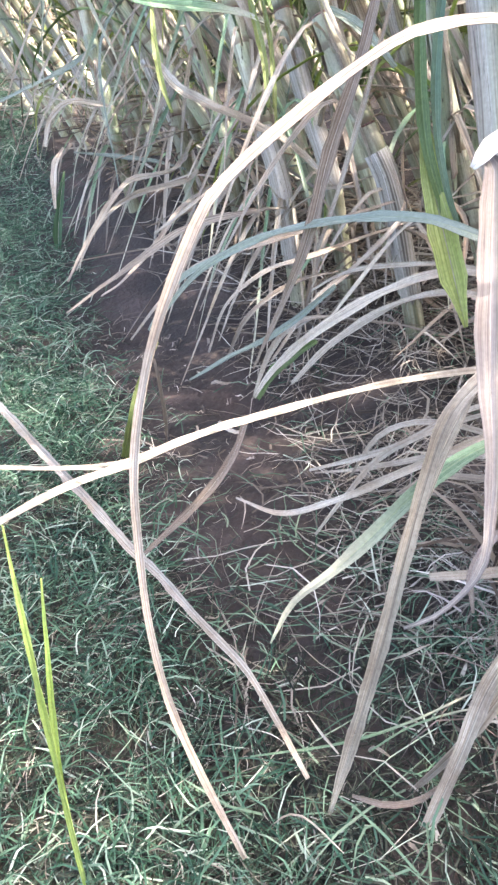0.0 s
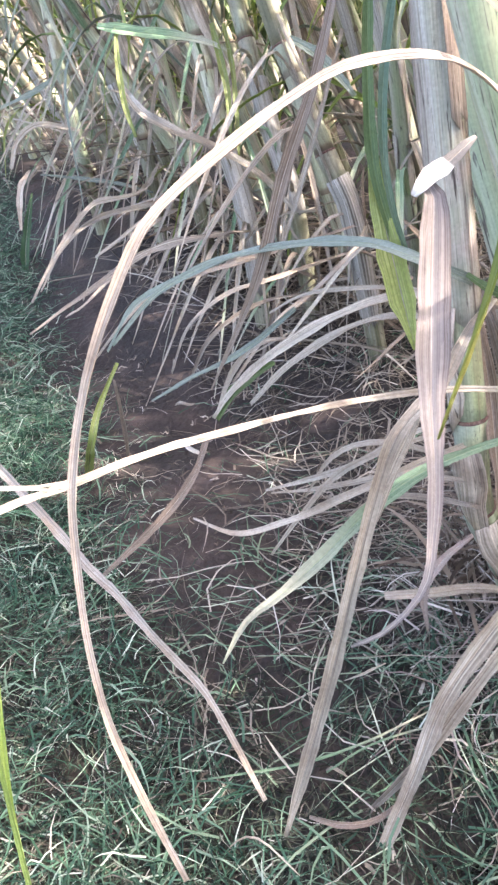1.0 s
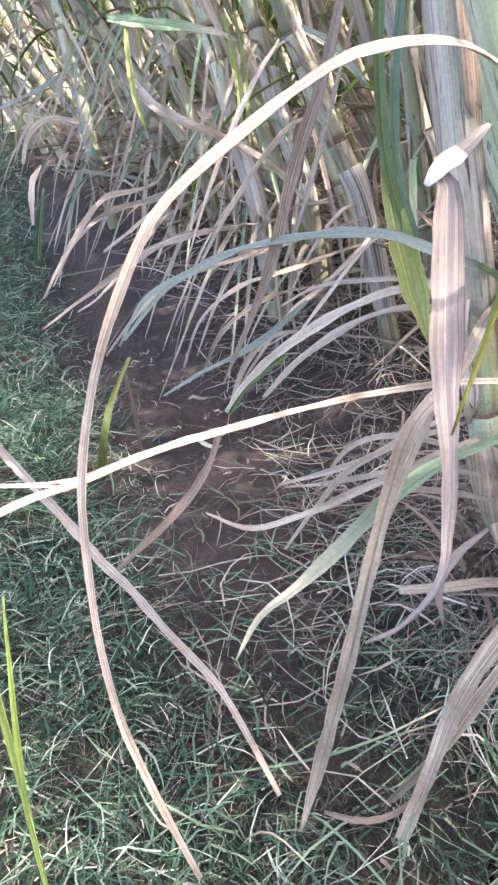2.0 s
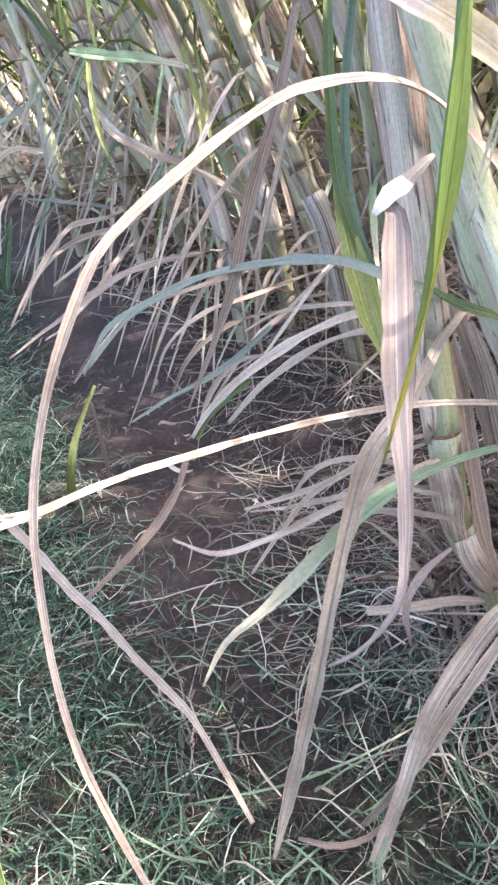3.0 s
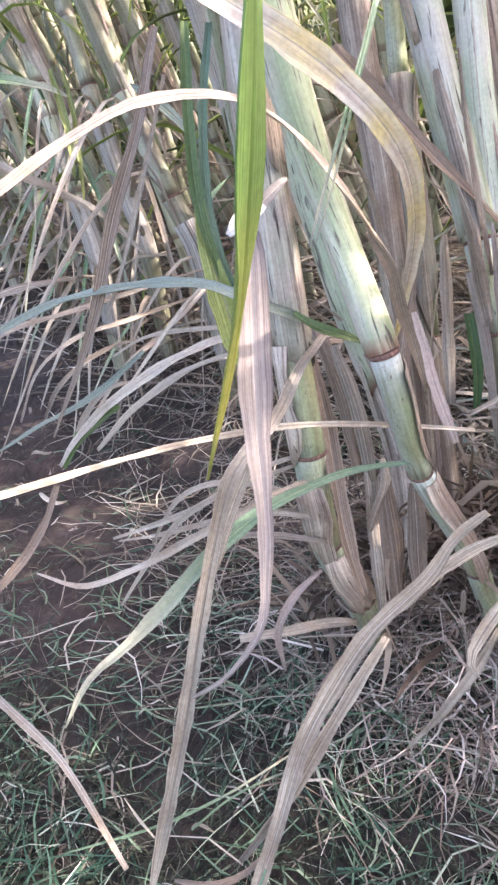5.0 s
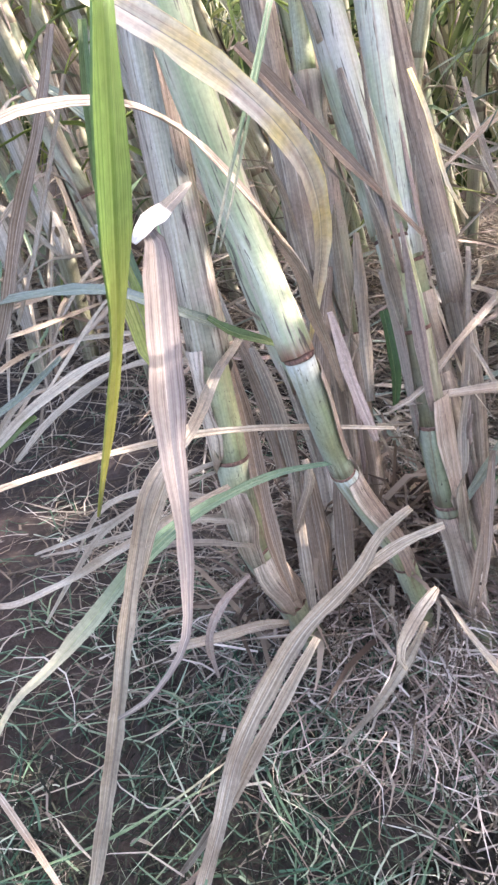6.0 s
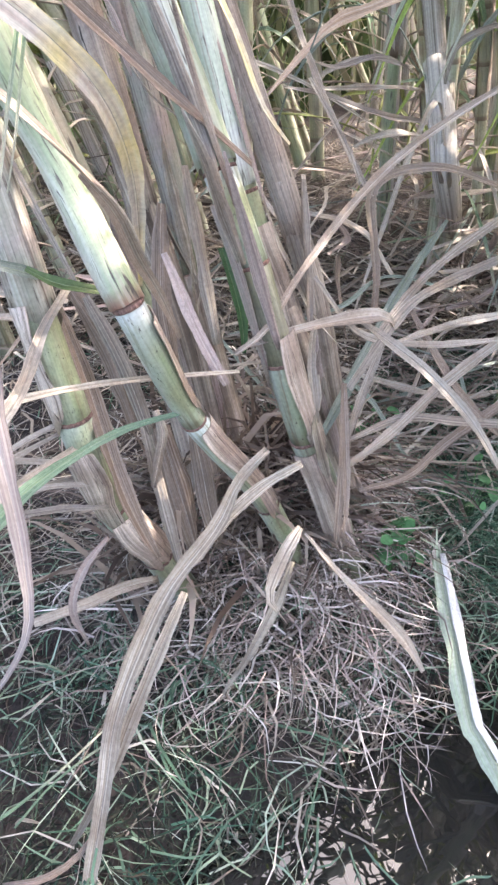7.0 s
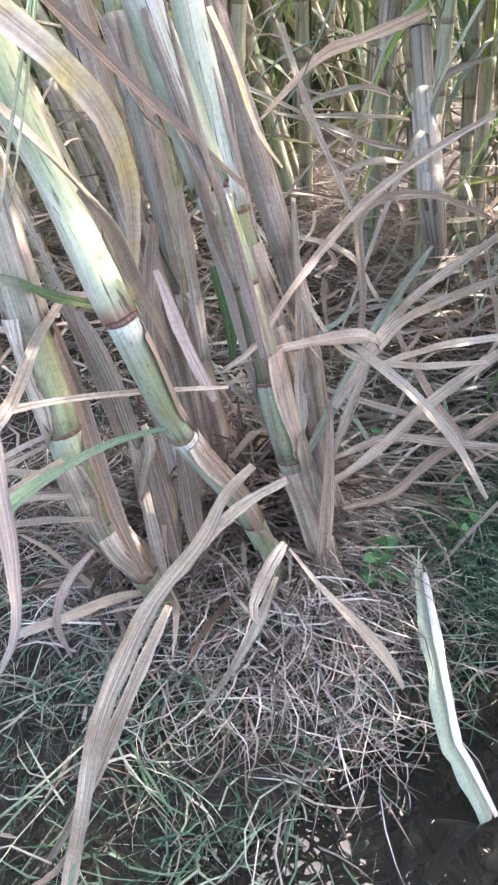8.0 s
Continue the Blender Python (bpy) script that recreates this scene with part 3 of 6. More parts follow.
def blade_mesh(name, pts, widths, mat, face=(-0.1, -0.62, 0.78), fold=0.28, twist=0.0, wave=0.2, seg=0.014):
    """A cane leaf: a long blade with a midrib, folded along it, slightly wavy, 0.5 mm thick. widths in millimetres along its length."""
    length = np.linalg.norm(np.diff(np.array(pts), axis=0), axis=1).sum()
    n = int(np.clip(length / seg, 8, 64))
    c, ts = spline(pts, n)
    w = np.interp(ts, np.linspace(0, 1, len(widths)), widths) / 1000
    ph = rng.uniform(0, 6.28, 4)
    reach = max(length / 0.6, 0.25)
    rows, nors = [], []
    face = np.array(face, float)
    for i in range(n):
        tan = c[min(i + 1, n - 1)] - c[max(i - 1, 0)]
        tan /= np.linalg.norm(tan)
        side = np.cross(tan, face)
        side /= max(np.linalg.norm(side), 1e-6)
        nor = np.cross(side, tan)
        a = twist * (ts[i] - 0.5) + wave * (math.sin(9 * ts[i] * reach + ph[0]) + 0.6 * math.sin(21 * ts[i] * reach + ph[1]))
        side, nor = side * math.cos(a) + nor * math.sin(a), nor * math.cos(a) - side * math.sin(a)
        nors.append(nor)
        half = w[i] / 2 * (1 + 0.06 * math.sin(31 * ts[i] * reach + ph[2]) + 0.05 * math.sin(67 * ts[i] * reach + ph[0]))
        f = fold * (1 + 0.5 * math.sin(7 * ts[i] * reach + ph[3]))
        ruf, ruf2 = half * 0.16 * math.sin(43 * ts[i] * reach + ph[1]), half * 0.16 * math.sin(37 * ts[i] * reach + ph[2])
        th = 0.00035
        jl, jr = 1 + 0.05 * jag.normal(), 1 + 0.05 * jag.normal()
        top = [(-1, f + 0.0), (-0.5, 0.35 * f), (-0.1, 0.05), (0, -0.10), (0.1, 0.05), (0.5, 0.35 * f), (1, f)]
        row = []
        for k, (u, h) in enumerate(top):
            row.append(c[i] + side * (u * half * (jr if u == 1 else jl if u == -1 else 1)) + nor * (h * half + (ruf if u == 1 else ruf2 if u == -1 else 0)))
        for u, h in ((1, f), (0.12, 0.0), (0, -0.24), (-0.12, 0.0), (-1, f)):
            row.append(c[i] + side * (u * half * 0.98 * (jr if u == 1 else jl if u == -1 else 1)) + nor * (h * half - 2 * th + (ruf if u == 1 else ruf2 if u == -1 else 0)))
        rows.append(row)
    spine.clear()
    spine.update(c=c, nor=np.array(nors), half=w / 2)
    us = [0, 0.25, 0.45, 0.5, 0.55, 0.75, 1, 1, 0.56, 0.5, 0.44, 0, 0]
    return from_grid(name, rows, (us, ts * length), mat, True, (0, 6, 7, 11))


def tube_mesh(name, pts, radii, mat, sides=14, seg=0.02, v0=0.0):
    length = np.linalg.norm(np.diff(np.array(pts), axis=0), axis=1).sum()
    n = int(np.clip(length / seg, 4, 60))
    c, ts = spline(pts, n)
    r = np.interp(ts, np.linspace(0, 1, len(radii)), radii)
    rows = []
    for i in range(n):
        tan = c[min(i + 1, n - 1)] - c[max(i - 1, 0)]
        tan /= np.linalg.norm(tan)
        a = np.cross(tan, (0, 1, 0.01))
        a /= np.linalg.norm(a)
        b = np.cross(tan, a)
        rows.append([c[i] + r[i] * (math.cos(q) * a + math.sin(q) * b) for q in np.linspace(0, 2 * math.pi, sides, endpoint=False)])
    return from_grid(name, rows, (np.linspace(0, 1, sides + 1), ts * length + v0), mat, True)


def sheath_mesh(name, pts, radii, mat, centre, span, fray=0.02):
    """A leaf sheath: a split tube wrapped round part of a stalk, with a torn lower edge."""
    length = np.linalg.norm(np.diff(np.array(pts), axis=0), axis=1).sum()
    n = int(np.clip(length / 0.02, 5, 40))
    c, ts = spline(pts, n)
    r = np.interp(ts, np.linspace(0, 1, len(radii)), radii)
    k = 15
    ph = rng.uniform(0, 6.28, 3)
    tear = np.cumsum(rng.normal(0, 0.35, k))
    tear -= tear.mean()
    rows = []
    for i in range(n):
        tan = c[min(i + 1, n - 1)] - c[max(i - 1, 0)]
        tan /= np.linalg.norm(tan)
        a = np.cross(tan, (0, 1, 0.01))
        a /= np.linalg.norm(a)
        b = np.cross(tan, a)
        sp = span * (1 + 0.14 * math.sin(7 * ts[i] + ph[0]))
        outer, inner = [], []
        for j, q in enumerate(np.linspace(-sp / 2, sp / 2, k)):
            lift = 1 + 0.10 * (abs(2 * j / (k - 1) - 1) ** 4) + 0.03 * math.sin(5 * q + ph[1] + 8 * ts[i])
            d = math.cos(centre + q) * a + math.sin(centre + q) * b
            off = tan * (fray * tear[j] * ((1 - ts[i]) ** 8))
            outer.append(c[i] + r[i] * lift * d + off)
            inner.append(c[i] + (r[i] * lift - 0.0009) * d + off)
        rows.append(outer + inner[::-1])
    us = list(np.linspace(0, 1, k)) + list(np.linspace(1, 0, k)) + [0]
    return from_grid(name, rows, (us, ts * length), mat, True, (0, k - 1, k, 2 * k - 1))


def part(name, me, parent, label=""):
    ob = new(name, me)
    ob.parent = parent
    if label:
        tagged(ob, label)
    return ob


# ---- the near stool of canes ----
STALKS = {}
LOOK = {
    "A": ("leaning greenish sugarcane stalk with dry pinkish sheaths", ["cane", "cane", "cane", "cane", "cane", "wax"]),
    "B": ("leaning pale green sugarcane stalk with white waxy bloom", ["cane", "wax", "wax", "greensheath", "greensheath", "wax"]),
    "C": ("leaning sugarcane stalk with red-flecked sheaths and waxy top", ["oldcane", "cane", "cane", "oldcane", "wax", "wax", "wax", "wax"]),
    "D": ("slim leaning sugarcane stalk with yellow-green joints", ["oldcane", "oldcane", "cane", "wax", "wax"]),
    "Q": ("slim old sugarcane stalk wrapped in brown sheaths", ["oldcane", "oldcane", "oldcane", "cane"]),
    "F": ("leaning sugarcane stalk wrapped in grey-brown sheath", ["oldcane", "oldcane", "cane", "oldcane", "cane"]),
    "G": ("old brown sugarcane stalk at the back of the stool", ["oldcane"] * 6),
    "I": ("dull green sugarcane stalk deep inside the stool", ["oldcane", "cane", "cane", "cane", "cane"]),
    "J": ("pale greyish sugarcane stalk leaning at the row front", ["oldcane", "rowcane", "rowcane", "rowcane"]),
    "K": ("pale greyish sugarcane stalk leaning at the row front", ["oldcane", "rowcane", "rowcane", "rowcane"]),
    "L": ("greenish sugarcane stalk leaning at the row front", ["oldcane", "rowcane", "rowcane", "rowcane"]),
    "M": ("dull tan sugarcane stalk leaning behind the stool", ["oldcane", "oldcane", "rowcane", "oldcane"]),
    "H": ("upright sugarcane stalk wrapped in grey papery sheath", ["oldcane", "greysheath", "greysheath"]),
    "N": ("pale greyish sugarcane stalk leaning at the row front", ["oldcane", "rowcane", "rowcane", "rowcane"]),
    "O": ("greenish sugarcane stalk leaning at the row front", ["oldcane", "rowcane", "rowcane", "rowcane"]),
    "P": ("pale greyish sugarcane stalk leaning at the row front", ["oldcane", "rowcane", "rowcane", "rowcane"]),
}


def stalk(key, radius, pts):
    """A cane: one piece for each joint, a node ring between joints; it runs on upwards to a leafy top."""
    p = [np.array(q) for q in pts]
    p[0][2] = min(p[0][2], float(height(p[0][0], p[0][1]))) - 0.03
    way = p[-1] - p[-2]
    way /= np.linalg.norm(way)
    while p[-1][2] < 2.1:
        way = way + np.array((0, 0, 0.12))
        way /= np.linalg.norm(way)
        p.append(p[-1] + way * 0.19)
    base = new("sugarcane_stalk")
    label, looks = LOOK[key]
    tagged(base, label, "sugarcane", "sugarcane stalks of the stool")
    base.location = p[0]
    inv = np.array(p[0])
    curve, ts = spline(p, 12 * (len(p) - 1) + 1)
    seg = np.linalg.norm(np.diff(np.array(p), axis=0), axis=1)
    s = np.concatenate([[0], np.cumsum(seg)]) / seg.sum()
    for i in range(len(p) - 1):
        along = np.linspace(s[i], s[i + 1], 10)
        sub = np.stack([np.interp(along, ts, curve[:, k]) for k in range(3)], 1) - inv
        ctrl = [sub[k] for k in range(0, len(sub) - 1, 3)] + [sub[-1]]
        r = radius * (1 - 0.03 * i)
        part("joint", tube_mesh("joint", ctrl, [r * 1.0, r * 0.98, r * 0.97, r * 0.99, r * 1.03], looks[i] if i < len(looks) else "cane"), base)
        if i:
            d = sub[1] - before
            d = d / np.linalg.norm(d)
            part("node_ring", tube_mesh("node_ring", [sub[0] - d * 0.0022, sub[0] - d * 0.0008, sub[0] + d * 0.0008, sub[0] + d * 0.0022], [r * 1.05, r * 1.085, r * 1.085, r * 1.05], "node", seg=0.002), base)
        before = sub[-2]
    STALKS[key] = (base, curve - inv, ts, s, radius)
    return base


def sheath(key, i0, i1, mat, centre, span, grow=1.15, flare=1.3, label="", fray=0.03):
    """A sheath on stalk key from joint i0 to joint i1 (whole and part joints)."""
    base, curve, ts, s, radius = STALKS[key]
    lo, hi = np.interp([i0, i1], np.arange(len(s)), s)
    at = [np.array([np.interp(q, ts, curve[:, k]) for k in range(3)]) for q in np.linspace(lo, hi, max(6, int(4 * (i1 - i0)) + 2))]
    part("sheath", sheath_mesh("sheath", at, [radius * grow, radius * grow, radius * (grow + flare) / 2, radius * flare], mat, radians(centre), radians(span), fray), base, label)


LABELS = {
    "dry": "bleached dry cane leaf", "tan": "tan withered cane leaf", "pink": "pinkish dry leaf", "purple": "greyish purple ribbed dry leaf", "brown": "brown shrivelled leaf",
    "orange": "orange-brown curled leaf", "yellow": "yellowing leaf with pale edge", "green": "green strap leaf", "fade": "green leaf fading to yellow tip", "darkgreen": "dark green leaf", "teal": "bluish green leaf",
    "greytan": "greyish tan withered leaf", "torn": "torn leaf end folded over, painted sunlit white", "bleached": "white bleached dry leaf", "bluegreen": "deep green strap leaf", "palegreen": "pale green leaf with dried tip", "lime": "bright lime green grass shoot", "olive": "yellowish green narrow leaf",
}


def leaf(key, name, mat, pts, widths, **opts):
    me = blade_mesh("leaf", pts, widths, mat, **opts)
    if key == "-":
        p0 = np.array(pts[0])
        ob = new(name, me)
        if max(widths) > 9:
            part("midrib", midrib_mesh("rib"), ob)
        kind = "grass" if name == "grass_shoot" else "leaf"
        return tagged(ob, LABELS[mat] + (" standing in the grass" if kind == "grass" else " lying on the litter"), kind)
    base = STALKS[key][0]
    ob = part("leaf", me, base, LABELS[mat])
    ob.location = -base.location
    if max(widths) > 9:
        part("midrib", midrib_mesh("greenrib" if mat in ("green", "fade", "teal", "bluegreen", "palegreen", "darkgreen") else "rib"), ob)
    return ob


stalk("A", 0.019, [(0.515, 0.800, 0.030), (0.426, 0.776, 0.209), (0.374, 0.762, 0.316), (0.346, 0.750, 0.443), (0.324, 0.800, 0.625), (0.313, 0.852, 0.749), (0.309, 0.899, 0.849)])
stalk("B", 0.0138, [(0.630, 0.745, 0.100), (0.553, 0.736, 0.265), (0.456, 0.719, 0.423), (0.381, 0.662, 0.583), (0.369, 0.762, 0.663), (0.336, 0.794, 0.764), (0.316, 0.825, 0.848)])
stalk("C", 0.0185, [(0.682, 0.717, 0.137), (0.634, 0.724, 0.246), (0.596, 0.729, 0.351), (0.565, 0.735, 0.454), (0.543, 0.756, 0.554), (0.528, 0.793, 0.637), (0.516, 0.837, 0.713), (0.500, 0.869, 0.780)])
stalk("D", 0.0150, [(0.733, 0.760, 0.121), (0.641, 0.783, 0.373), (0.611, 0.815, 0.483), (0.584, 0.848, 0.596), (0.573, 0.883, 0.698), (0.564, 0.913, 0.775)])
stalk("Q", 0.0130, [(0.729, 0.796, 0.236), (0.684, 0.834, 0.415), (0.657, 0.869, 0.550), (0.634, 0.903, 0.650), (0.615, 0.949, 0.751)])
stalk("F", 0.017, [(0.571, 0.858, 0.135), (0.531, 0.906, 0.421), (0.513, 0.958, 0.548), (0.505, 1.009, 0.663), (0.496, 1.068, 0.769)])
stalk("G", 0.024, [(0.526, 0.820, 0.162), (0.532, 0.884, 0.267), (0.525, 0.953, 0.370), (0.483, 1.030, 0.496), (0.442, 1.163, 0.676), (0.419, 1.228, 0.763)])
stalk("I", 0.016, [(0.612, 0.835, 0.135), (0.600, 0.943, 0.303), (0.589, 1.004, 0.447), (0.589, 1.053, 0.546), (0.581, 1.135, 0.701), (0.581, 1.167, 0.761)])
stalk("H", 0.024, [(1.833, 1.806, 0.000), (1.362, 1.384, 0.376), (1.390, 1.482, 0.560), (1.411, 1.559, 0.710)])
stalk("J", 0.021, [(0.196, 1.961, 0.238), (0.162, 2.005, 0.382), (0.132, 2.070, 0.541), (0.075, 2.184, 0.776)])
stalk("K", 0.020, [(0.084, 2.131, 0.222), (0.036, 2.208, 0.399), (-0.016, 2.309, 0.595), (-0.061, 2.400, 0.775)])
stalk("L", 0.020, [(-0.060, 2.331, 0.252), (-0.095, 2.417, 0.424), (-0.128, 2.509, 0.607), (-0.171, 2.603, 0.773)])
stalk("M", 0.021, [(0.433, 1.555, 0.260), (0.370, 1.588, 0.405), (0.317, 1.620, 0.529), (0.244, 1.689, 0.711)])
stalk("N", 0.021, [(0.203, 1.812, 0.245), (0.170, 1.847, 0.353), (0.129, 1.926, 0.509), (0.082, 2.031, 0.703)])
stalk("O", 0.020, [(-0.268, 2.558, 0.204), (-0.316, 2.637, 0.360), (-0.353, 2.734, 0.542), (-0.381, 2.819, 0.707)])
stalk("P", 0.020, [(0.314, 1.760, 0.255), (0.281, 1.811, 0.368), (0.239, 1.881, 0.510), (0.190, 1.983, 0.700)])

sheath("A", 1.02, 1.9, "palesheath", 120, 150, 1.09, 1.16)
sheath("A", 2.02, 2.8, "palesheath", 35, 140, 1.08, 1.16)
sheath("A", 3.0, 3.6, "palesheath", 0, 120, 1.09, 1.14)
sheath("A", 3.55, 6.2, "mauvesheath", 80, 250, 1.06, 1.15)
sheath("A", 4.6, 7.6, "palesheath", 150, 130, 1.14, 1.2)
sheath("B", 2.0, 2.9, "palesheath", 165, 90, 1.09, 1.14)
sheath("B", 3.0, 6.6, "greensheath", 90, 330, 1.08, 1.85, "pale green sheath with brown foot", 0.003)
sheath("B", 1.0, 1.95, "palesheath", 135, 120, 1.10, 1.14)
sheath("C", 0.6, 1.9, "palesheath", 60, 100, 1.10, 1.16)
sheath("C", 1.95, 3.3, "palesheath", 120, 90, 1.08, 1.14)
sheath("C", 2.9, 4.7, "redsheath", -5, 80, 1.07, 1.10, "pinkish sheath with red flecks")
sheath("C", 5.05, 9.0, "waxsheath", 90, 352, 1.04, 1.12, "pale green sheath with white bloom", 0.003)
sheath("D", 0.4, 1.9, "sheath", 90, 300, 1.12, 1.2)
sheath("D", 1.5, 2.7, "sheath", 120, 220, 1.18, 1.2)
sheath("D", 3.05, 7.0, "waxsheath", 90, 352, 1.08, 1.15, "pale green sheath with white bloom", 0.003)
sheath("Q", 0.1, 2.4, "sheath", 90, 320, 1.1, 1.2)
sheath("Q", 1.9, 4.6, "palesheath", 70, 260, 1.2, 1.3)
sheath("F", 0.5, 2.6, "sheath", 90, 330, 1.08, 1.12)
sheath("F", 2.2, 6.0, "palesheath", 70, 300, 1.15, 1.3)
sheath("G", 0.2, 2.6, "sheath", 90, 340, 1.05, 1.1)
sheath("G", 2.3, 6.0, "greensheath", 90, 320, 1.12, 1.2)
sheath("I", 0.3, 2.0, "sheath", 90, 300, 1.08, 1.14)
sheath("I", 2.6, 5.0, "mauvesheath", 40, 260, 1.10, 1.2)
sheath("M", 0.3, 1.6, "greysheath", 90, 260, 1.08, 1.12)
sheath("J", 0.4, 1.6, "sheath", 60, 240, 1.08, 1.12)
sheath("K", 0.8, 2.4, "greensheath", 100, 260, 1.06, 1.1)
sheath("L", 1.2, 3.0, "greysheath", 80, 240, 1.08, 1.12)
sheath("H", 0.1, 2.2, "greysheath", 90, 330, 1.1, 1.2)
sheath("N", 0.4, 1.8, "greysheath", 90, 240, 1.08, 1.12)
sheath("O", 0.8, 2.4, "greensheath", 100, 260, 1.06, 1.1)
sheath("P", 1.0, 2.6, "greysheath", 80, 260, 1.08, 1.12)

leaf("B", "arched_leaf", "tan", [(0.400, 0.663, 0.610), (0.372, 0.644, 0.666), (0.316, 0.602, 0.731), (0.275, 0.590, 0.772), (0.228, 0.561, 0.794), (0.181, 0.554, 0.792), (0.149, 0.541, 0.780), (0.116, 0.520, 0.763), (0.069, 0.495, 0.732), (0.052, 0.480, 0.708), (0.038, 0.469, 0.681), (0.027, 0.459, 0.654), (0.019, 0.447, 0.626), (0.014, 0.435, 0.598), (0.013, 0.423, 0.568), (0.014, 0.405, 0.521), (0.021, 0.387, 0.473), (0.036, 0.369, 0.427), (0.059, 0.346, 0.371)], [5.6, 7.8, 7.6, 7.6, 7.0, 6.6, 6.2, 6.1, 6.3, 6.9, 7.1, 6.8, 6.2, 5.6, 4.9, 4.3, 4.7, 4.7, 4.7, 3.5])
leaf("B", "bar_leaf", "greytan", [(0.486, 0.677, 0.490), (0.388, 0.705, 0.493), (0.300, 0.709, 0.498), (0.195, 0.691, 0.499), (0.057, 0.571, 0.541), (0.003, 0.503, 0.562), (-0.037, 0.463, 0.572), (-0.090, 0.440, 0.556)], [3.4, 6.0, 6.6, 6.4, 6.3, 5.6, 4.4])
leaf("B", "bar_leaf", "greytan", [(0.018, 0.522, 0.556), (-0.017, 0.494, 0.566), (-0.060, 0.479, 0.578), (-0.086, 0.473, 0.586)], [1.6, 2.7, 2.3])
leaf("A", "hanging_leaf", "purple", [(0.263, 0.677, 0.694), (0.266, 0.668, 0.689), (0.260, 0.631, 0.638), (0.253, 0.587, 0.577), (0.250, 0.546, 0.521), (0.246, 0.523, 0.483), (0.237, 0.502, 0.449), (0.211, 0.499, 0.411), (0.186, 0.508, 0.386)], [9.1, 23.9, 25.5, 24.6, 20.3, 13.0, 9.1, 6.3, 4.0, 2.6])
leaf("A", "leaf_fold", "torn", [(0.250, 0.667, 0.689), (0.262, 0.673, 0.700), (0.274, 0.677, 0.707), (0.287, 0.684, 0.715), (0.301, 0.692, 0.724)], [5.0, 13.0, 15.0, 13.0, 9.5, 3.0], face=(-0.3,-0.75,0.6),wave=0.06,fold=0.15)
leaf("A", "sword_leaf", "greytan", [(0.362, 0.770, 0.561), (0.325, 0.727, 0.544), (0.288, 0.671, 0.525), (0.246, 0.643, 0.496), (0.226, 0.631, 0.436), (0.207, 0.611, 0.364), (0.192, 0.599, 0.286), (0.168, 0.582, 0.180), (0.134, 0.559, 0.044)], [8.5, 10.9, 12.3, 13.6, 14.1, 14.7, 14.5, 14.3, 3.6])
leaf("A", "sword_leaf", "greytan", [(0.281, 0.677, 0.517), (0.260, 0.665, 0.475), (0.237, 0.649, 0.428), (0.214, 0.626, 0.370)], [6.0, 11.3, 10.6, 2.7])
leaf("B", "green_leaf", "palegreen", [(0.441, 0.700, 0.448), (0.378, 0.701, 0.446), (0.326, 0.692, 0.438), (0.274, 0.679, 0.423), (0.222, 0.659, 0.395), (0.186, 0.639, 0.371), (0.146, 0.620, 0.345), (0.106, 0.603, 0.324), (0.082, 0.580, 0.296)], [4.6, 6.0, 8.0, 12.5, 15.5, 15.5, 12.0, 8.0, 1.6])
leaf("B", "bent_leaf", "greytan", [(0.532, 0.703, 0.371), (0.492, 0.694, 0.349), (0.455, 0.676, 0.316), (0.391, 0.660, 0.269), (0.344, 0.641, 0.212), (0.308, 0.620, 0.159), (0.279, 0.589, 0.098), (0.244, 0.559, 0.017), (0.219, 0.542, -0.059)], [9.4, 13.9, 17.0, 20.8, 20.1, 17.4, 16.2, 13.4, 11.2])
leaf("B", "bent_leaf", "greytan", [(0.560, 0.679, 0.359), (0.518, 0.687, 0.340), (0.467, 0.681, 0.315), (0.424, 0.668, 0.285)], [7.3, 13.5, 13.3, 7.1])
leaf("B", "bent_leaf", "greytan", [(0.409, 0.656, 0.263), (0.364, 0.635, 0.207), (0.324, 0.616, 0.154), (0.296, 0.604, 0.112), (0.252, 0.600, 0.040), (0.219, 0.609, -0.025)], [8.1, 13.9, 15.0, 11.6, 7.2, 2.5])
leaf("C", "stub_leaf", "greytan", [(0.541, 0.647, 0.303), (0.518, 0.636, 0.291), (0.497, 0.625, 0.272), (0.486, 0.617, 0.252), (0.492, 0.608, 0.236)], [7.2, 14.1, 15.2, 11.7, 2.9], face=(-0.2,-0.7,0.6),fold=0.1)
leaf("C", "stub_leaf", "greytan", [(0.523, 0.633, 0.273), (0.501, 0.625, 0.229), (0.468, 0.619, 0.180), (0.435, 0.628, 0.115)], [7.2, 12.0, 10.9, 7.4, 2.5], face=(-0.2,-0.7,0.6))
leaf("C", "draped_leaf", "dry", [(0.539, 0.635, 0.304), (0.559, 0.598, 0.270), (0.591, 0.560, 0.226), (0.612, 0.538, 0.193), (0.624, 0.519, 0.160)], [3.5, 6.1, 11.5, 13.4, 5.4])
leaf("C", "diagonal_leaf", "brown", [(0.386, 0.856, 0.808), (0.428, 0.844, 0.768), (0.486, 0.807, 0.707), (0.528, 0.782, 0.667), (0.554, 0.777, 0.643)], [13.5, 14.1, 14.0, 12.2, 6.2])
leaf("B", "yellow_leaf", "yellow", [(0.200, 0.590, 0.859), (0.250, 0.572, 0.831), (0.285, 0.561, 0.809), (0.321, 0.558, 0.779), (0.351, 0.577, 0.745), (0.376, 0.614, 0.698), (0.394, 0.659, 0.641), (0.404, 0.694, 0.583)], [16.5, 17.0, 16.5, 16.0, 14.0, 11.5, 8.0, 3.5], face=(-0.3,-0.9,0.35))
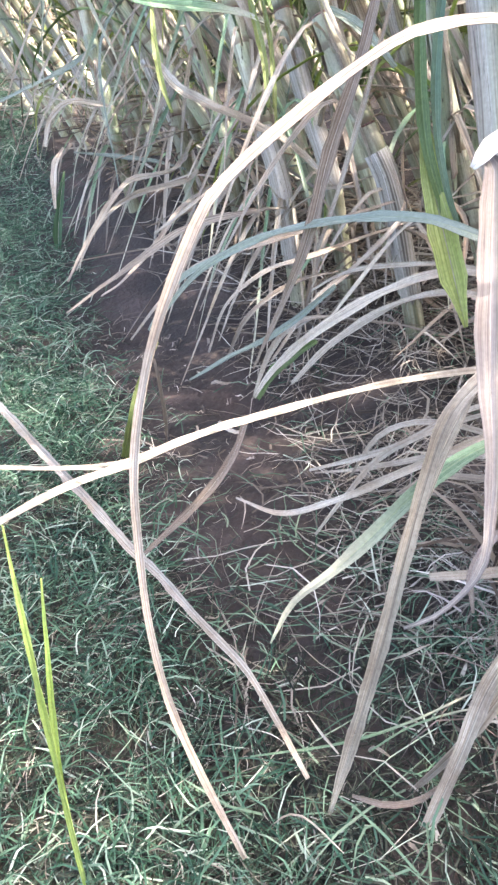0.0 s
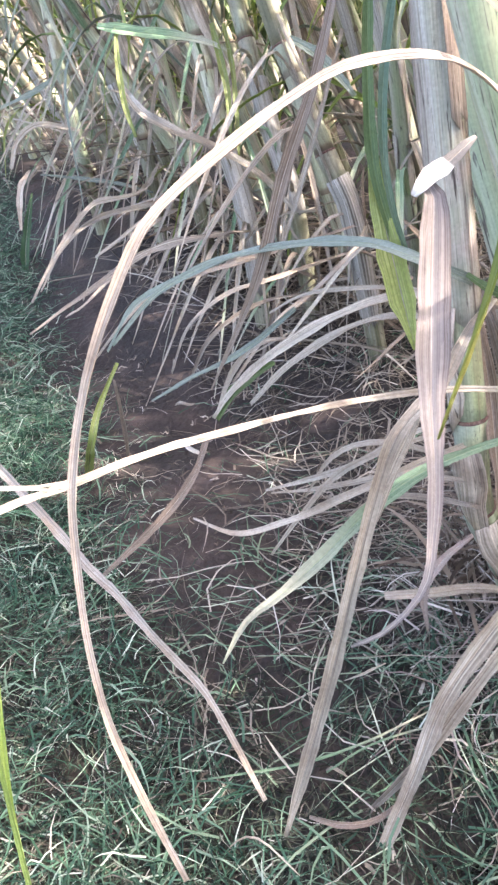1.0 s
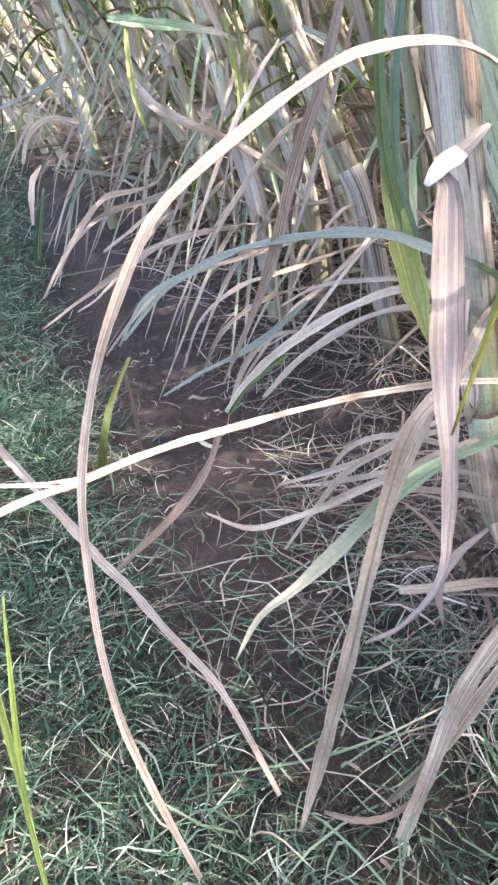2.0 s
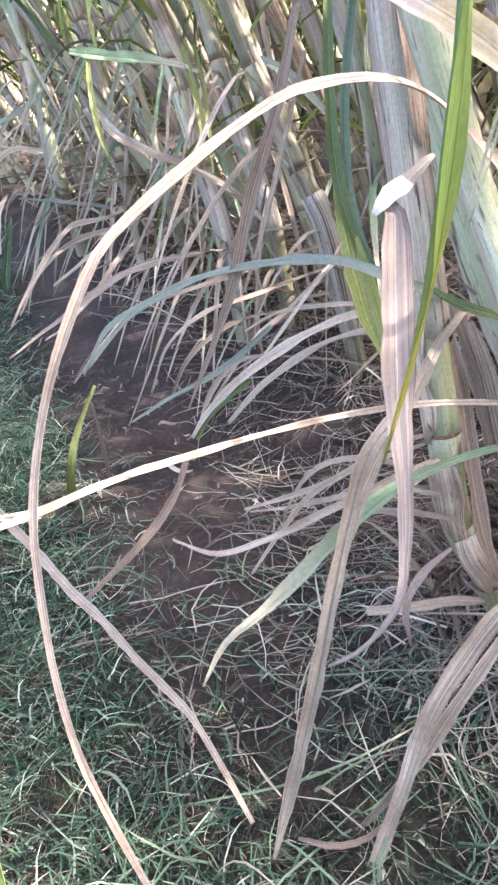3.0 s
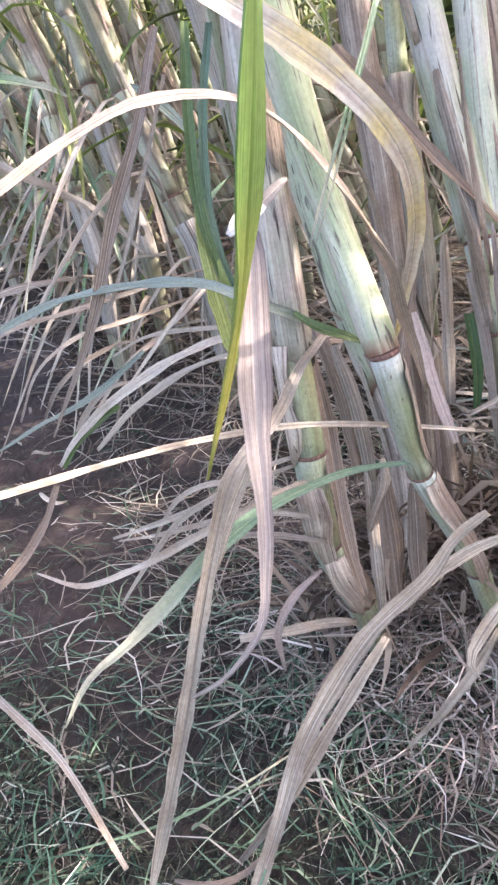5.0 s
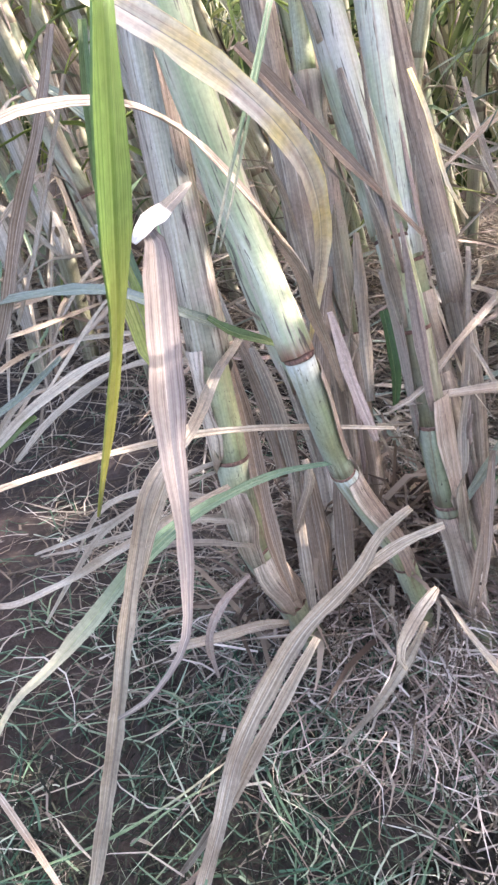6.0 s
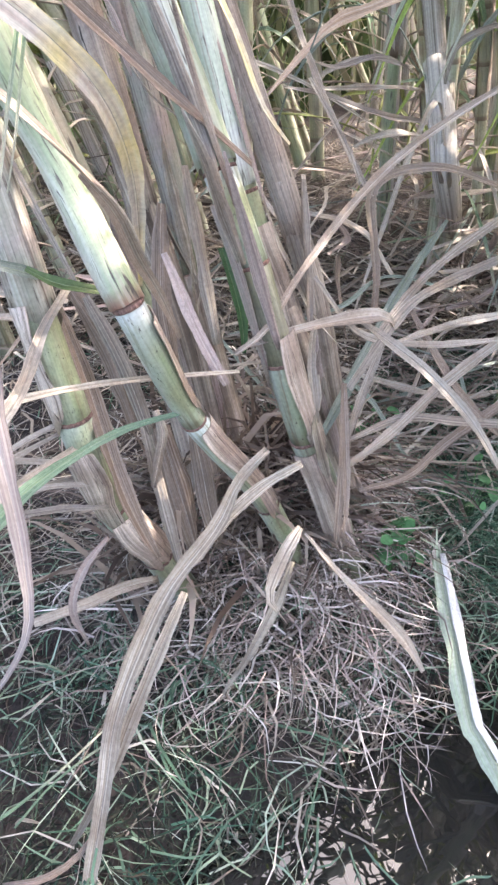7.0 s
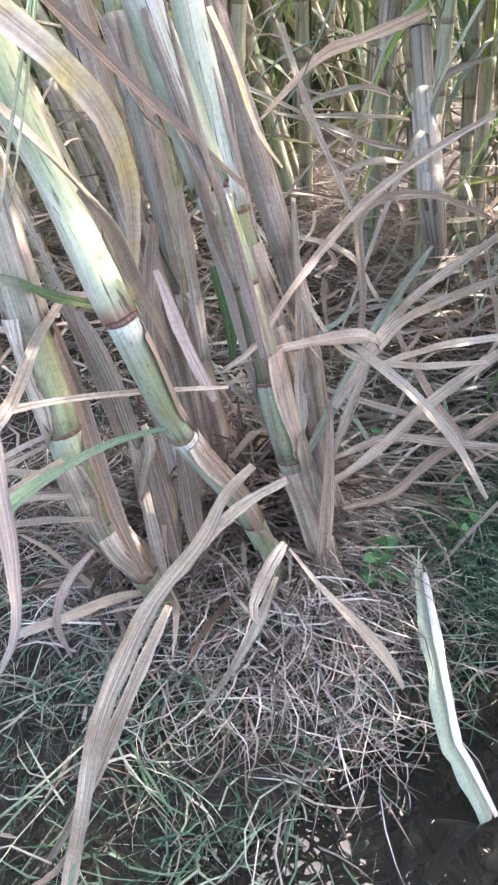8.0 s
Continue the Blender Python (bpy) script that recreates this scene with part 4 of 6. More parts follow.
leaf("B", "near_green_leaf", "fade", [(0.191, 0.312, 0.847), (0.189, 0.306, 0.815), (0.188, 0.310, 0.781), (0.187, 0.317, 0.751), (0.183, 0.320, 0.724), (0.181, 0.321, 0.715), (0.177, 0.322, 0.694)], [15.0, 15.6, 16.0, 15.0, 11.0, 4.4, 1.0], face=(0.83, -0.56, 0.05), wave=0.03, fold=0.12)
leaf("B", "thin_leaf", "palegreen", [(0.334, 0.607, 0.850), (0.314, 0.584, 0.800), (0.291, 0.559, 0.747), (0.276, 0.542, 0.711)], [2.0, 2.6, 2.3, 1.2])
leaf("B", "thin_leaf", "palegreen", [(0.340, 0.618, 0.850), (0.314, 0.587, 0.784), (0.295, 0.564, 0.737), (0.283, 0.552, 0.711)], [1.5, 2.1, 1.8, 0.9])
leaf("A", "short_leaf", "green", [(0.325, 0.747, 0.595), (0.345, 0.734, 0.583), (0.369, 0.724, 0.577), (0.391, 0.723, 0.566)], [5.3, 9.8, 9.0, 3.7])
leaf("C", "short_leaf", "darkgreen", [(0.558, 0.852, 0.539), (0.560, 0.828, 0.500), (0.564, 0.817, 0.462), (0.562, 0.810, 0.429)], [12.3, 16.1, 14.4, 4.9])
leaf("A", "sheath_strip", "brown", [(0.360, 0.813, 0.537), (0.366, 0.759, 0.470), (0.370, 0.708, 0.388), (0.380, 0.692, 0.339), (0.393, 0.681, 0.297)], [7.5, 15.9, 18.0, 16.6, 7.0])
leaf("C", "long_leaf", "tan", [(0.978, 0.865, 0.680), (0.799, 0.836, 0.624), (0.689, 0.796, 0.584), (0.600, 0.754, 0.539), (0.542, 0.727, 0.498), (0.508, 0.729, 0.478)], [8.1, 9.5, 9.8, 9.4, 7.4, 5.8])
leaf("C", "crossing_leaf", "tan", [(0.530, 0.733, 0.480), (0.568, 0.731, 0.486), (0.617, 0.722, 0.491), (0.676, 0.715, 0.488), (0.696, 0.718, 0.469)], [5.0, 9.4, 12.9, 15.9, 10.8])
leaf("C", "crossing_leaf", "dry", [(0.650, 0.729, 0.487), (0.669, 0.692, 0.470), (0.700, 0.651, 0.438), (0.723, 0.608, 0.399), (0.745, 0.568, 0.344)], [7.9, 11.3, 12.2, 11.3, 5.3])
leaf("C", "long_leaf", "tan", [(0.937, 0.782, 0.490), (0.777, 0.761, 0.475), (0.701, 0.732, 0.455), (0.635, 0.708, 0.414)], [10.5, 11.6, 11.1, 7.2])
leaf("C", "long_leaf", "tan", [(0.992, 0.846, 0.522), (0.831, 0.807, 0.483), (0.728, 0.767, 0.448), (0.679, 0.739, 0.414)], [9.9, 11.3, 9.7, 5.7])
leaf("C", "blue_leaf", "teal", [(0.940, 0.918, 0.491), (0.821, 0.853, 0.447), (0.707, 0.785, 0.385), (0.626, 0.733, 0.351), (0.604, 0.723, 0.340)], [4.6, 12.9, 14.2, 14.4, 7.6])
leaf("C", "curled_leaf", "orange", [(1.000, 0.878, 0.535), (0.920, 0.916, 0.564), (0.859, 0.945, 0.558), (0.825, 0.945, 0.535), (0.813, 0.917, 0.489), (0.802, 0.889, 0.445), (0.785, 0.865, 0.402)], [7.9, 11.0, 12.2, 13.2, 12.2, 11.0, 7.8])
leaf("C", "upright_strip", "brown", [(0.653, 0.742, 0.399), (0.638, 0.713, 0.351), (0.622, 0.690, 0.291), (0.607, 0.670, 0.236)], [8.5, 11.3, 11.5, 8.7])
leaf("C", "upright_strip", "dry", [(0.621, 0.760, 0.472), (0.608, 0.742, 0.439), (0.601, 0.723, 0.409), (0.600, 0.713, 0.378)], [6.4, 10.8, 10.8, 4.6])
leaf("D", "upright_strip", "dry", [(0.676, 0.880, 0.595), (0.666, 0.853, 0.553), (0.654, 0.826, 0.510), (0.644, 0.795, 0.463)], [5.7, 8.5, 7.6, 4.7])
leaf("C", "side_leaf", "tan", [(0.632, 0.694, 0.321), (0.710, 0.714, 0.331), (0.819, 0.745, 0.358), (0.948, 0.767, 0.389)], [6.7, 13.9, 14.7, 11.0])
leaf("C", "side_leaf", "tan", [(0.650, 0.721, 0.334), (0.738, 0.728, 0.334), (0.817, 0.712, 0.313), (0.905, 0.689, 0.292)], [5.8, 11.2, 12.5, 11.9])
leaf("C", "side_leaf", "brown", [(0.656, 0.698, 0.273), (0.737, 0.704, 0.265), (0.810, 0.719, 0.283), (0.933, 0.724, 0.321)], [6.0, 11.4, 13.9, 14.3])
leaf("C", "side_leaf", "dry", [(0.727, 0.751, 0.426), (0.797, 0.773, 0.415), (0.878, 0.790, 0.405), (0.961, 0.775, 0.407)], [5.8, 9.2, 10.8, 9.9])
leaf("C", "side_leaf", "dry", [(0.646, 0.801, 0.507), (0.673, 0.747, 0.455), (0.748, 0.718, 0.435), (0.858, 0.704, 0.422)], [4.6, 7.4, 8.5, 7.0])
leaf("C", "side_leaf", "brown", [(0.796, 0.820, 0.441), (0.810, 0.772, 0.388), (0.843, 0.733, 0.324), (0.890, 0.709, 0.271)], [6.3, 11.5, 12.8, 7.8])
leaf("D", "lit_leaf", "yellow", [(0.458, 0.660, 0.799), (0.468, 0.643, 0.767), (0.482, 0.629, 0.722), (0.502, 0.626, 0.697)], [3.9, 5.6, 5.8, 1.8])
leaf("D", "top_leaf", "orange", [(0.943, 0.998, 0.776), (0.836, 0.968, 0.751), (0.750, 0.946, 0.734), (0.681, 0.917, 0.701), (0.638, 0.904, 0.673)], [10.5, 16.8, 17.1, 9.2, 2.7])
leaf("D", "top_leaf", "tan", [(0.798, 1.128, 0.755), (0.802, 1.065, 0.675), (0.812, 0.998, 0.594), (0.824, 0.943, 0.532)], [7.8, 11.0, 9.9, 6.6])
leaf("D", "top_leaf", "tan", [(0.819, 1.128, 0.680), (0.894, 1.140, 0.659), (0.956, 1.117, 0.672), (1.029, 1.124, 0.643)], [5.8, 9.7, 8.5, 5.1])
leaf("A", "side_leaf", "dry", [(0.383, 0.856, 0.511), (0.314, 0.899, 0.516), (0.248, 0.942, 0.483), (0.165, 0.969, 0.423), (0.109, 0.993, 0.360), (0.080, 1.001, 0.313)], [6.4, 12.3, 13.2, 11.6, 5.4])
leaf("A", "side_leaf", "dry", [(0.378, 0.842, 0.488), (0.313, 0.887, 0.497), (0.253, 0.932, 0.467), (0.184, 0.960, 0.410), (0.131, 0.981, 0.343)], [5.3, 9.0, 10.9, 5.2])
leaf("A", "side_leaf", "dry", [(0.372, 0.860, 0.517), (0.317, 0.912, 0.519), (0.257, 0.956, 0.507), (0.207, 1.004, 0.484), (0.164, 1.043, 0.446)], [4.3, 6.3, 6.1, 3.2])
leaf("A", "side_leaf", "dry", [(0.284, 0.937, 0.573), (0.258, 0.957, 0.546), (0.210, 0.966, 0.480), (0.164, 0.975, 0.413)], [2.2, 4.6, 4.8, 2.5])
leaf("A", "side_leaf", "green", [(0.164, 0.971, 0.407), (0.141, 0.984, 0.387), (0.108, 0.998, 0.349), (0.085, 0.999, 0.311)], [6.2, 17.8, 19.7, 5.4])
leaf("A", "teal_leaf", "teal", [(0.336, 0.761, 0.582), (0.284, 0.757, 0.608), (0.241, 0.809, 0.610), (0.182, 0.892, 0.585), (0.102, 0.948, 0.553), (0.023, 0.972, 0.507), (-0.037, 0.963, 0.448)], [9.1, 11.6, 12.7, 11.9, 9.2, 3.6])
leaf("A", "teal_leaf", "teal", [(0.108, 0.958, 0.550), (0.042, 0.998, 0.513), (-0.013, 1.014, 0.476), (-0.053, 1.015, 0.416)], [6.7, 8.4, 8.6, 3.1])
leaf("A", "teal_leaf", "teal", [(0.213, 1.183, 0.392), (0.130, 1.201, 0.317), (0.044, 1.204, 0.274), (-0.027, 1.215, 0.229)], [7.5, 12.4, 9.5, 3.3])
leaf("F", "brown_leaf", "brown", [(0.235, 0.967, 0.825), (0.212, 0.942, 0.744), (0.175, 0.930, 0.645), (0.154, 0.920, 0.571), (0.131, 0.928, 0.504), (0.081, 0.951, 0.384)], [8.9, 12.2, 14.1, 13.4, 9.1, 3.0])
leaf("F", "brown_leaf", "dry", [(0.243, 0.974, 0.781), (0.215, 0.947, 0.696), (0.184, 0.927, 0.604), (0.160, 0.916, 0.546)], [3.7, 5.7, 6.6, 3.4])
leaf("A", "upright_leaf", "green", [(0.262, 0.944, 0.829), (0.255, 0.890, 0.742), (0.256, 0.844, 0.669), (0.271, 0.822, 0.614), (0.287, 0.801, 0.564)], [8.5, 11.1, 11.8, 10.0, 5.4])
leaf("A", "upright_leaf", "bluegreen", [(0.280, 0.906, 0.828), (0.265, 0.864, 0.758), (0.261, 0.837, 0.695), (0.269, 0.813, 0.638), (0.287, 0.805, 0.590)], [6.9, 8.8, 8.9, 7.1, 4.6])
leaf("A", "low_leaf", "dry", [(0.343, 0.755, 0.439), (0.284, 0.742, 0.431), (0.228, 0.755, 0.388), (0.182, 0.783, 0.353), (0.139, 0.813, 0.321)], [4.0, 6.5, 6.9, 2.8])
leaf("A", "low_leaf", "dry", [(0.348, 0.741, 0.417), (0.288, 0.710, 0.417), (0.222, 0.715, 0.381), (0.158, 0.737, 0.333), (0.102, 0.758, 0.304), (0.052, 0.803, 0.295)], [5.0, 7.7, 8.6, 7.5, 2.3])
leaf("A", "low_leaf", "dry", [(0.347, 0.759, 0.427), (0.260, 0.735, 0.418), (0.210, 0.750, 0.379), (0.175, 0.756, 0.327), (0.140, 0.758, 0.270)], [3.0, 6.5, 6.3, 2.7])
leaf("A", "low_leaf", "tan", [(0.362, 0.728, 0.342), (0.315, 0.737, 0.351), (0.264, 0.750, 0.348), (0.227, 0.750, 0.325)], [5.2, 7.3, 7.4, 4.3])
leaf("A", "low_leaf", "tan", [(0.368, 0.753, 0.364), (0.320, 0.758, 0.367), (0.269, 0.775, 0.350), (0.219, 0.785, 0.323)], [5.3, 7.4, 7.5, 4.4])
leaf("A", "root_leaf", "dry", [(0.415, 0.752, 0.196), (0.369, 0.742, 0.212), (0.325, 0.728, 0.223), (0.265, 0.723, 0.228)], [8.2, 12.5, 12.2, 8.8])
leaf("A", "root_leaf", "pink", [(0.353, 0.713, 0.317), (0.321, 0.703, 0.296), (0.303, 0.700, 0.252), (0.314, 0.705, 0.185)], [4.2, 9.4, 8.5, 2.8])
leaf("-", "fallen_leaf", "brown", [(0.068, 1.049, 0.255), (0.043, 1.002, 0.216), (-0.005, 0.957, 0.176), (-0.088, 0.907, 0.124)], [8.5, 12.6, 12.4, 5.4])
leaf("-", "fallen_leaf", "tan", [(-0.593, 1.644, 0.080), (-0.439, 1.435, 0.075), (-0.316, 1.259, 0.075), (-0.213, 1.108, 0.080), (-0.121, 0.967, 0.085), (-0.073, 0.903, 0.090), (-0.013, 0.812, 0.090), (0.046, 0.732, 0.085), (0.078, 0.675, 0.070), (0.115, 0.605, 0.040)], [15.1, 16.5, 16.5, 16.0, 15.8, 14.3, 12.3, 9.0, 5.8])
leaf("-", "grass_shoot", "lime", [(-0.131, 0.585, 0.450), (-0.124, 0.550, 0.361), (-0.121, 0.529, 0.276), (-0.119, 0.510, 0.175), (-0.113, 0.484, 0.082)], [1.6, 5.8, 6.9, 5.5, 3.9])
leaf("-", "grass_shoot", "lime", [(-0.108, 0.575, 0.398), (-0.112, 0.550, 0.325), (-0.118, 0.525, 0.233), (-0.120, 0.507, 0.152), (-0.116, 0.486, 0.067)], [1.7, 5.1, 6.3, 4.7, 3.4])
leaf("-", "grass_shoot", "olive", [(-0.183, 1.330, 0.000), (-0.105, 1.056, 0.248), (-0.086, 1.067, 0.306), (-0.053, 1.080, 0.368)], [14.1, 14.8, 13.7, 4.7], face=(0.1,-1,0.2))
leaf("B", "arched_leaf", "dry", [(0.065, 0.526, 0.724), (0.054, 0.528, 0.716), (0.043, 0.534, 0.707), (0.029, 0.540, 0.697)], [1.6, 2.2, 2.3, 1.2])
leaf("L", "row_leaf", "dry", [(-0.045, 2.250, 0.400), (-0.070, 1.881, 0.410), (-0.170, 1.794, 0.408), (-0.240, 1.688, 0.341), (-0.300, 1.630, 0.255)], [5.5, 15.0, 16.6, 5.1])
leaf("L", "row_leaf", "dry", [(-0.050, 2.280, 0.360), (-0.035, 1.900, 0.384), (-0.160, 1.831, 0.372), (-0.237, 1.744, 0.335), (-0.292, 1.691, 0.256)], [6.8, 13.2, 15.0, 4.3])
leaf("N", "row_leaf", "tan", [(0.190, 1.800, 0.330), (0.101, 1.603, 0.386), (-0.035, 1.588, 0.366), (-0.163, 1.544, 0.303), (-0.282, 1.500, 0.240)], [5.8, 14.6, 15.5, 4.8])
leaf("M", "row_leaf", "tan", [(0.380, 1.570, 0.400), (0.116, 1.422, 0.384), (-0.007, 1.403, 0.357), (-0.082, 1.365, 0.303), (-0.142, 1.377, 0.232)], [4.3, 10.5, 10.5, 3.7])
leaf("K", "row_leaf", "tan", [(0.060, 2.120, 0.330), (-0.048, 1.818, 0.350), (-0.123, 1.714, 0.287), (-0.187, 1.627, 0.248), (-0.231, 1.612, 0.226)], [5.4, 10.7, 11.5, 4.2])
leaf("M", "row_leaf", "tan", [(0.400, 1.560, 0.360), (0.200, 1.361, 0.379), (0.111, 1.346, 0.360), (0.040, 1.334, 0.308), (0.003, 1.316, 0.227)], [4.2, 8.4, 8.6, 3.5])
leaf("-", "fallen_leaf", "tan", [(0.031, 1.351, 0.189), (0.077, 1.350, 0.277), (0.162, 1.382, 0.322), (0.243, 1.391, 0.334)], [3.7, 8.8, 8.8, 3.5])
leaf("-", "fallen_leaf", "teal", [(-0.382, 2.306, 0.370), (-0.289, 2.300, 0.358), (-0.165, 2.288, 0.338), (-0.073, 2.273, 0.313)], [5.5, 12.2, 12.2, 5.5])
leaf("-", "fallen_leaf", "dry", [(-0.386, 2.209, 0.404), (-0.397, 2.134, 0.382), (-0.405, 2.102, 0.334), (-0.404, 2.069, 0.286)], [5.2, 17.7, 15.1, 6.3])
leaf("-", "grass_shoot", "darkgreen", [(-0.541, 2.531, -0.010), (-0.529, 2.560, 0.085), (-0.512, 2.600, 0.169), (-0.493, 2.640, 0.245)], [22.0, 30.0, 22.0, 5.0], face=(0.1, -1, 0.2))
leaf("A", "upright_leaf", "olive", [(0.257, 0.857, 0.677), (0.263, 0.832, 0.631), (0.272, 0.81, 0.589), (0.281, 0.791, 0.55), (0.29, 0.771, 0.511)], [11.0, 22.0, 27.0, 24.0, 4.0], face=(-0.2, -1, 0.2))
leaf("-", "fallen_leaf", "dry", [(0.221, 1.208, 0.331), (0.159, 1.223, 0.319), (0.112, 1.226, 0.270), (0.079, 1.211, 0.195)], [4.7, 9.5, 9.7, 4.1])
leaf("M", "row_leaf", "tan", [(0.390, 1.560, 0.400), (0.329, 1.335, 0.428), (0.250, 1.295, 0.371), (0.191, 1.271, 0.335), (0.111, 1.243, 0.240)], [4.0, 8.9, 9.7, 4.1])
leaf("A", "low_leaf", "dry", [(0.349, 0.737, 0.392), (0.287, 0.752, 0.410), (0.242, 0.766, 0.407), (0.208, 0.777, 0.383), (0.181, 0.781, 0.331)], [4.7, 7.0, 7.1, 5.4, 1.9])
leaf("A", "low_leaf", "dry", [(0.350, 0.736, 0.371), (0.286, 0.745, 0.380), (0.229, 0.761, 0.361), (0.188, 0.785, 0.338), (0.145, 0.811, 0.318)], [4.7, 6.5, 7.2, 5.0, 1.9])
leaf("-", "fallen_leaf", "brown", [(-0.058, 1.059, 0.352), (-0.055, 1.064, 0.304), (-0.055, 1.072, 0.241), (-0.060, 1.088, 0.190)], [3.9, 6.4, 6.7, 2.6])
leaf("-", "fallen_leaf", "greytan", [(-0.013, 1.535, 0.043), (0.000, 1.518, 0.055), (0.018, 1.514, 0.051), (0.030, 1.515, 0.053)], [5.4, 8.1, 7.2, 2.6])
leaf("-", "fallen_leaf", "greytan", [(0.003, 1.414, 0.020), (0.021, 1.377, 0.025), (0.041, 1.361, 0.025), (0.057, 1.374, 0.020)], [5.1, 10.0, 8.3, 2.5])
leaf("B", "arched_leaf", "dry", [(0.009, 0.469, 0.580), (-0.018, 0.470, 0.581), (-0.045, 0.471, 0.583), (-0.078, 0.473, 0.586)], [1.0, 1.7, 1.7, 0.7])
leaf("-", "grass_shoot", "palegreen", [(0.050, 0.637, 0.040), (0.156, 0.634, 0.060), (0.230, 0.647, 0.070), (0.286, 0.664, 0.080), (0.339, 0.687, 0.080)], [2.0, 2.9, 3.3, 2.6, 1.4])
leaf("-", "grass_shoot", "palegreen", [(0.190, 0.641, 0.030), (0.239, 0.657, 0.050), (0.295, 0.667, 0.060), (0.336, 0.671, 0.060)], [2.0, 2.7, 2.7, 1.3])
leaf("-", "fallen_leaf", "greytan", [(0.120, 0.661, 0.080), (0.131, 0.631, 0.090), (0.139, 0.609, 0.100), (0.148, 0.594, 0.100)], [1.0, 2.4, 3.2, 1.8])
leaf("-", "fallen_leaf", "greytan", [(0.221, 0.715, 0.100), (0.238, 0.697, 0.130), (0.252, 0.696, 0.140), (0.265, 0.694, 0.150)], [1.0, 2.0, 3.4, 1.4])
leaf("-", "fallen_leaf", "greytan", [(0.191, 0.650, 0.020), (0.197, 0.647, 0.030), (0.205, 0.642, 0.030), (0.216, 0.639, 0.020)], [1.5, 4.0, 3.5, 1.5])
leaf("-", "fallen_leaf", "brown", [(0.164, 0.594, 0.020), (0.199, 0.575, 0.030), (0.237, 0.578, 0.030), (0.270, 0.589, 0.050)], [3.8, 7.5, 7.5, 2.5])
leaf("-", "fallen_leaf", "greytan", [(0.074, 0.549, 0.050), (0.090, 0.547, 0.070), (0.110, 0.540, 0.070), (0.145, 0.519, 0.040)], [1.3, 2.2, 2.2, 0.9])
leaf("K", "row_leaf", "palegreen", [(-0.103, 1.748, 0.753), (-0.035, 1.742, 0.742), (0.038, 1.736, 0.731), (0.101, 1.729, 0.719), (0.142, 1.719, 0.703)], [14.8, 23.3, 23.3, 16.9, 6.4])
leaf("K", "row_leaf", "olive", [(-0.068, 1.754, 0.759), (-0.068, 1.712, 0.698), (-0.060, 1.665, 0.627), (-0.042, 1.629, 0.573)], [6.4, 10.6, 11.6, 5.3], face=(0,-1,0.2))
leaf("J", "row_leaf", "olive", [(0.114, 1.749, 0.749), (0.126, 1.714, 0.695), (0.136, 1.678, 0.642), (0.138, 1.631, 0.571)], [8.5, 14.8, 12.7, 5.3], face=(0,-1,0.2))
leaf("J", "row_leaf", "olive", [(0.137, 1.749, 0.748), (0.149, 1.702, 0.676), (0.151, 1.655, 0.605), (0.151, 1.607, 0.535)], [6.4, 9.5, 9.5, 4.2], face=(0,-1,0.2))
leaf("J", "row_leaf", "greytan", [(-0.092, 1.893, 0.645), (-0.044, 1.801, 0.596), (0.024, 1.723, 0.567), (0.100, 1.703, 0.535), (0.187, 1.673, 0.488), (0.260, 1.628, 0.418)], [7.2, 18.5, 20.1, 20.1, 15.7, 6.7])
leaf("N", "row_leaf", "teal", [(0.248, 1.827, 0.717), (0.295, 1.756, 0.700), (0.338, 1.675, 0.667), (0.376, 1.645, 0.622)], [8.9, 21.6, 20.9, 10.4])
leaf("L", "row_leaf", "teal", [(-0.608, 2.498, 0.483), (-0.507, 2.523, 0.518), (-0.406, 2.548, 0.553), (-0.320, 2.583, 0.603)], [9.8, 19.7, 19.7, 8.2])
leaf("L", "row_leaf", "greytan", [(-0.434, 2.211, 0.409), (-0.414, 2.252, 0.470), (-0.352, 2.276, 0.504), (-0.249, 2.265, 0.486)], [8.9, 17.9, 17.9, 7.5])
leaf("I", "sheath_strip", "brown", [(0.458, 0.820, 0.356), (0.460, 0.792, 0.309), (0.462, 0.768, 0.268), (0.466, 0.752, 0.221)], [20.1, 32.2, 30.9, 20.4], face=(-0.2,-1,0.2),fold=-0.4)
leaf("I", "sheath_strip", "tan", [(0.431, 0.796, 0.382), (0.430, 0.767, 0.332), (0.430, 0.741, 0.287), (0.432, 0.720, 0.233)], [9.0, 15.4, 14.1, 9.1], face=(-0.2,-1,0.2),fold=-0.4)
leaf("I", "sheath_strip", "tan", [(0.440, 0.782, 0.404), (0.442, 0.769, 0.382), (0.429, 0.757, 0.355), (0.418, 0.747, 0.333)], [7.5, 12.5, 11.3, 5.0], face=(-0.2,-1,0.2),fold=-0.4)
leaf("H", "row_leaf", "greytan", [(1.065, 1.460, 0.571), (1.141, 1.420, 0.572), (1.199, 1.389, 0.573), (1.281, 1.404, 0.561)], [5.4, 15.1, 15.1, 8.9])
leaf("H", "row_leaf", "tan", [(0.985, 1.443, 0.583), (1.050, 1.398, 0.569), (1.124, 1.337, 0.541), (1.238, 1.326, 0.517)], [8.4, 16.7, 16.7, 8.6])
leaf("H", "row_leaf", "greytan", [(1.003, 1.375, 0.595), (1.042, 1.372, 0.618), (1.109, 1.348, 0.634), (1.167, 1.304, 0.618)], [5.0, 12.1, 12.1, 6.0])
leaf("H", "row_leaf", "greytan", [(1.380, 1.306, 0.680), (1.319, 1.324, 0.661), (1.277, 1.327, 0.635), (1.249, 1.305, 0.587)], [6.3, 16.7, 14.6, 6.3])
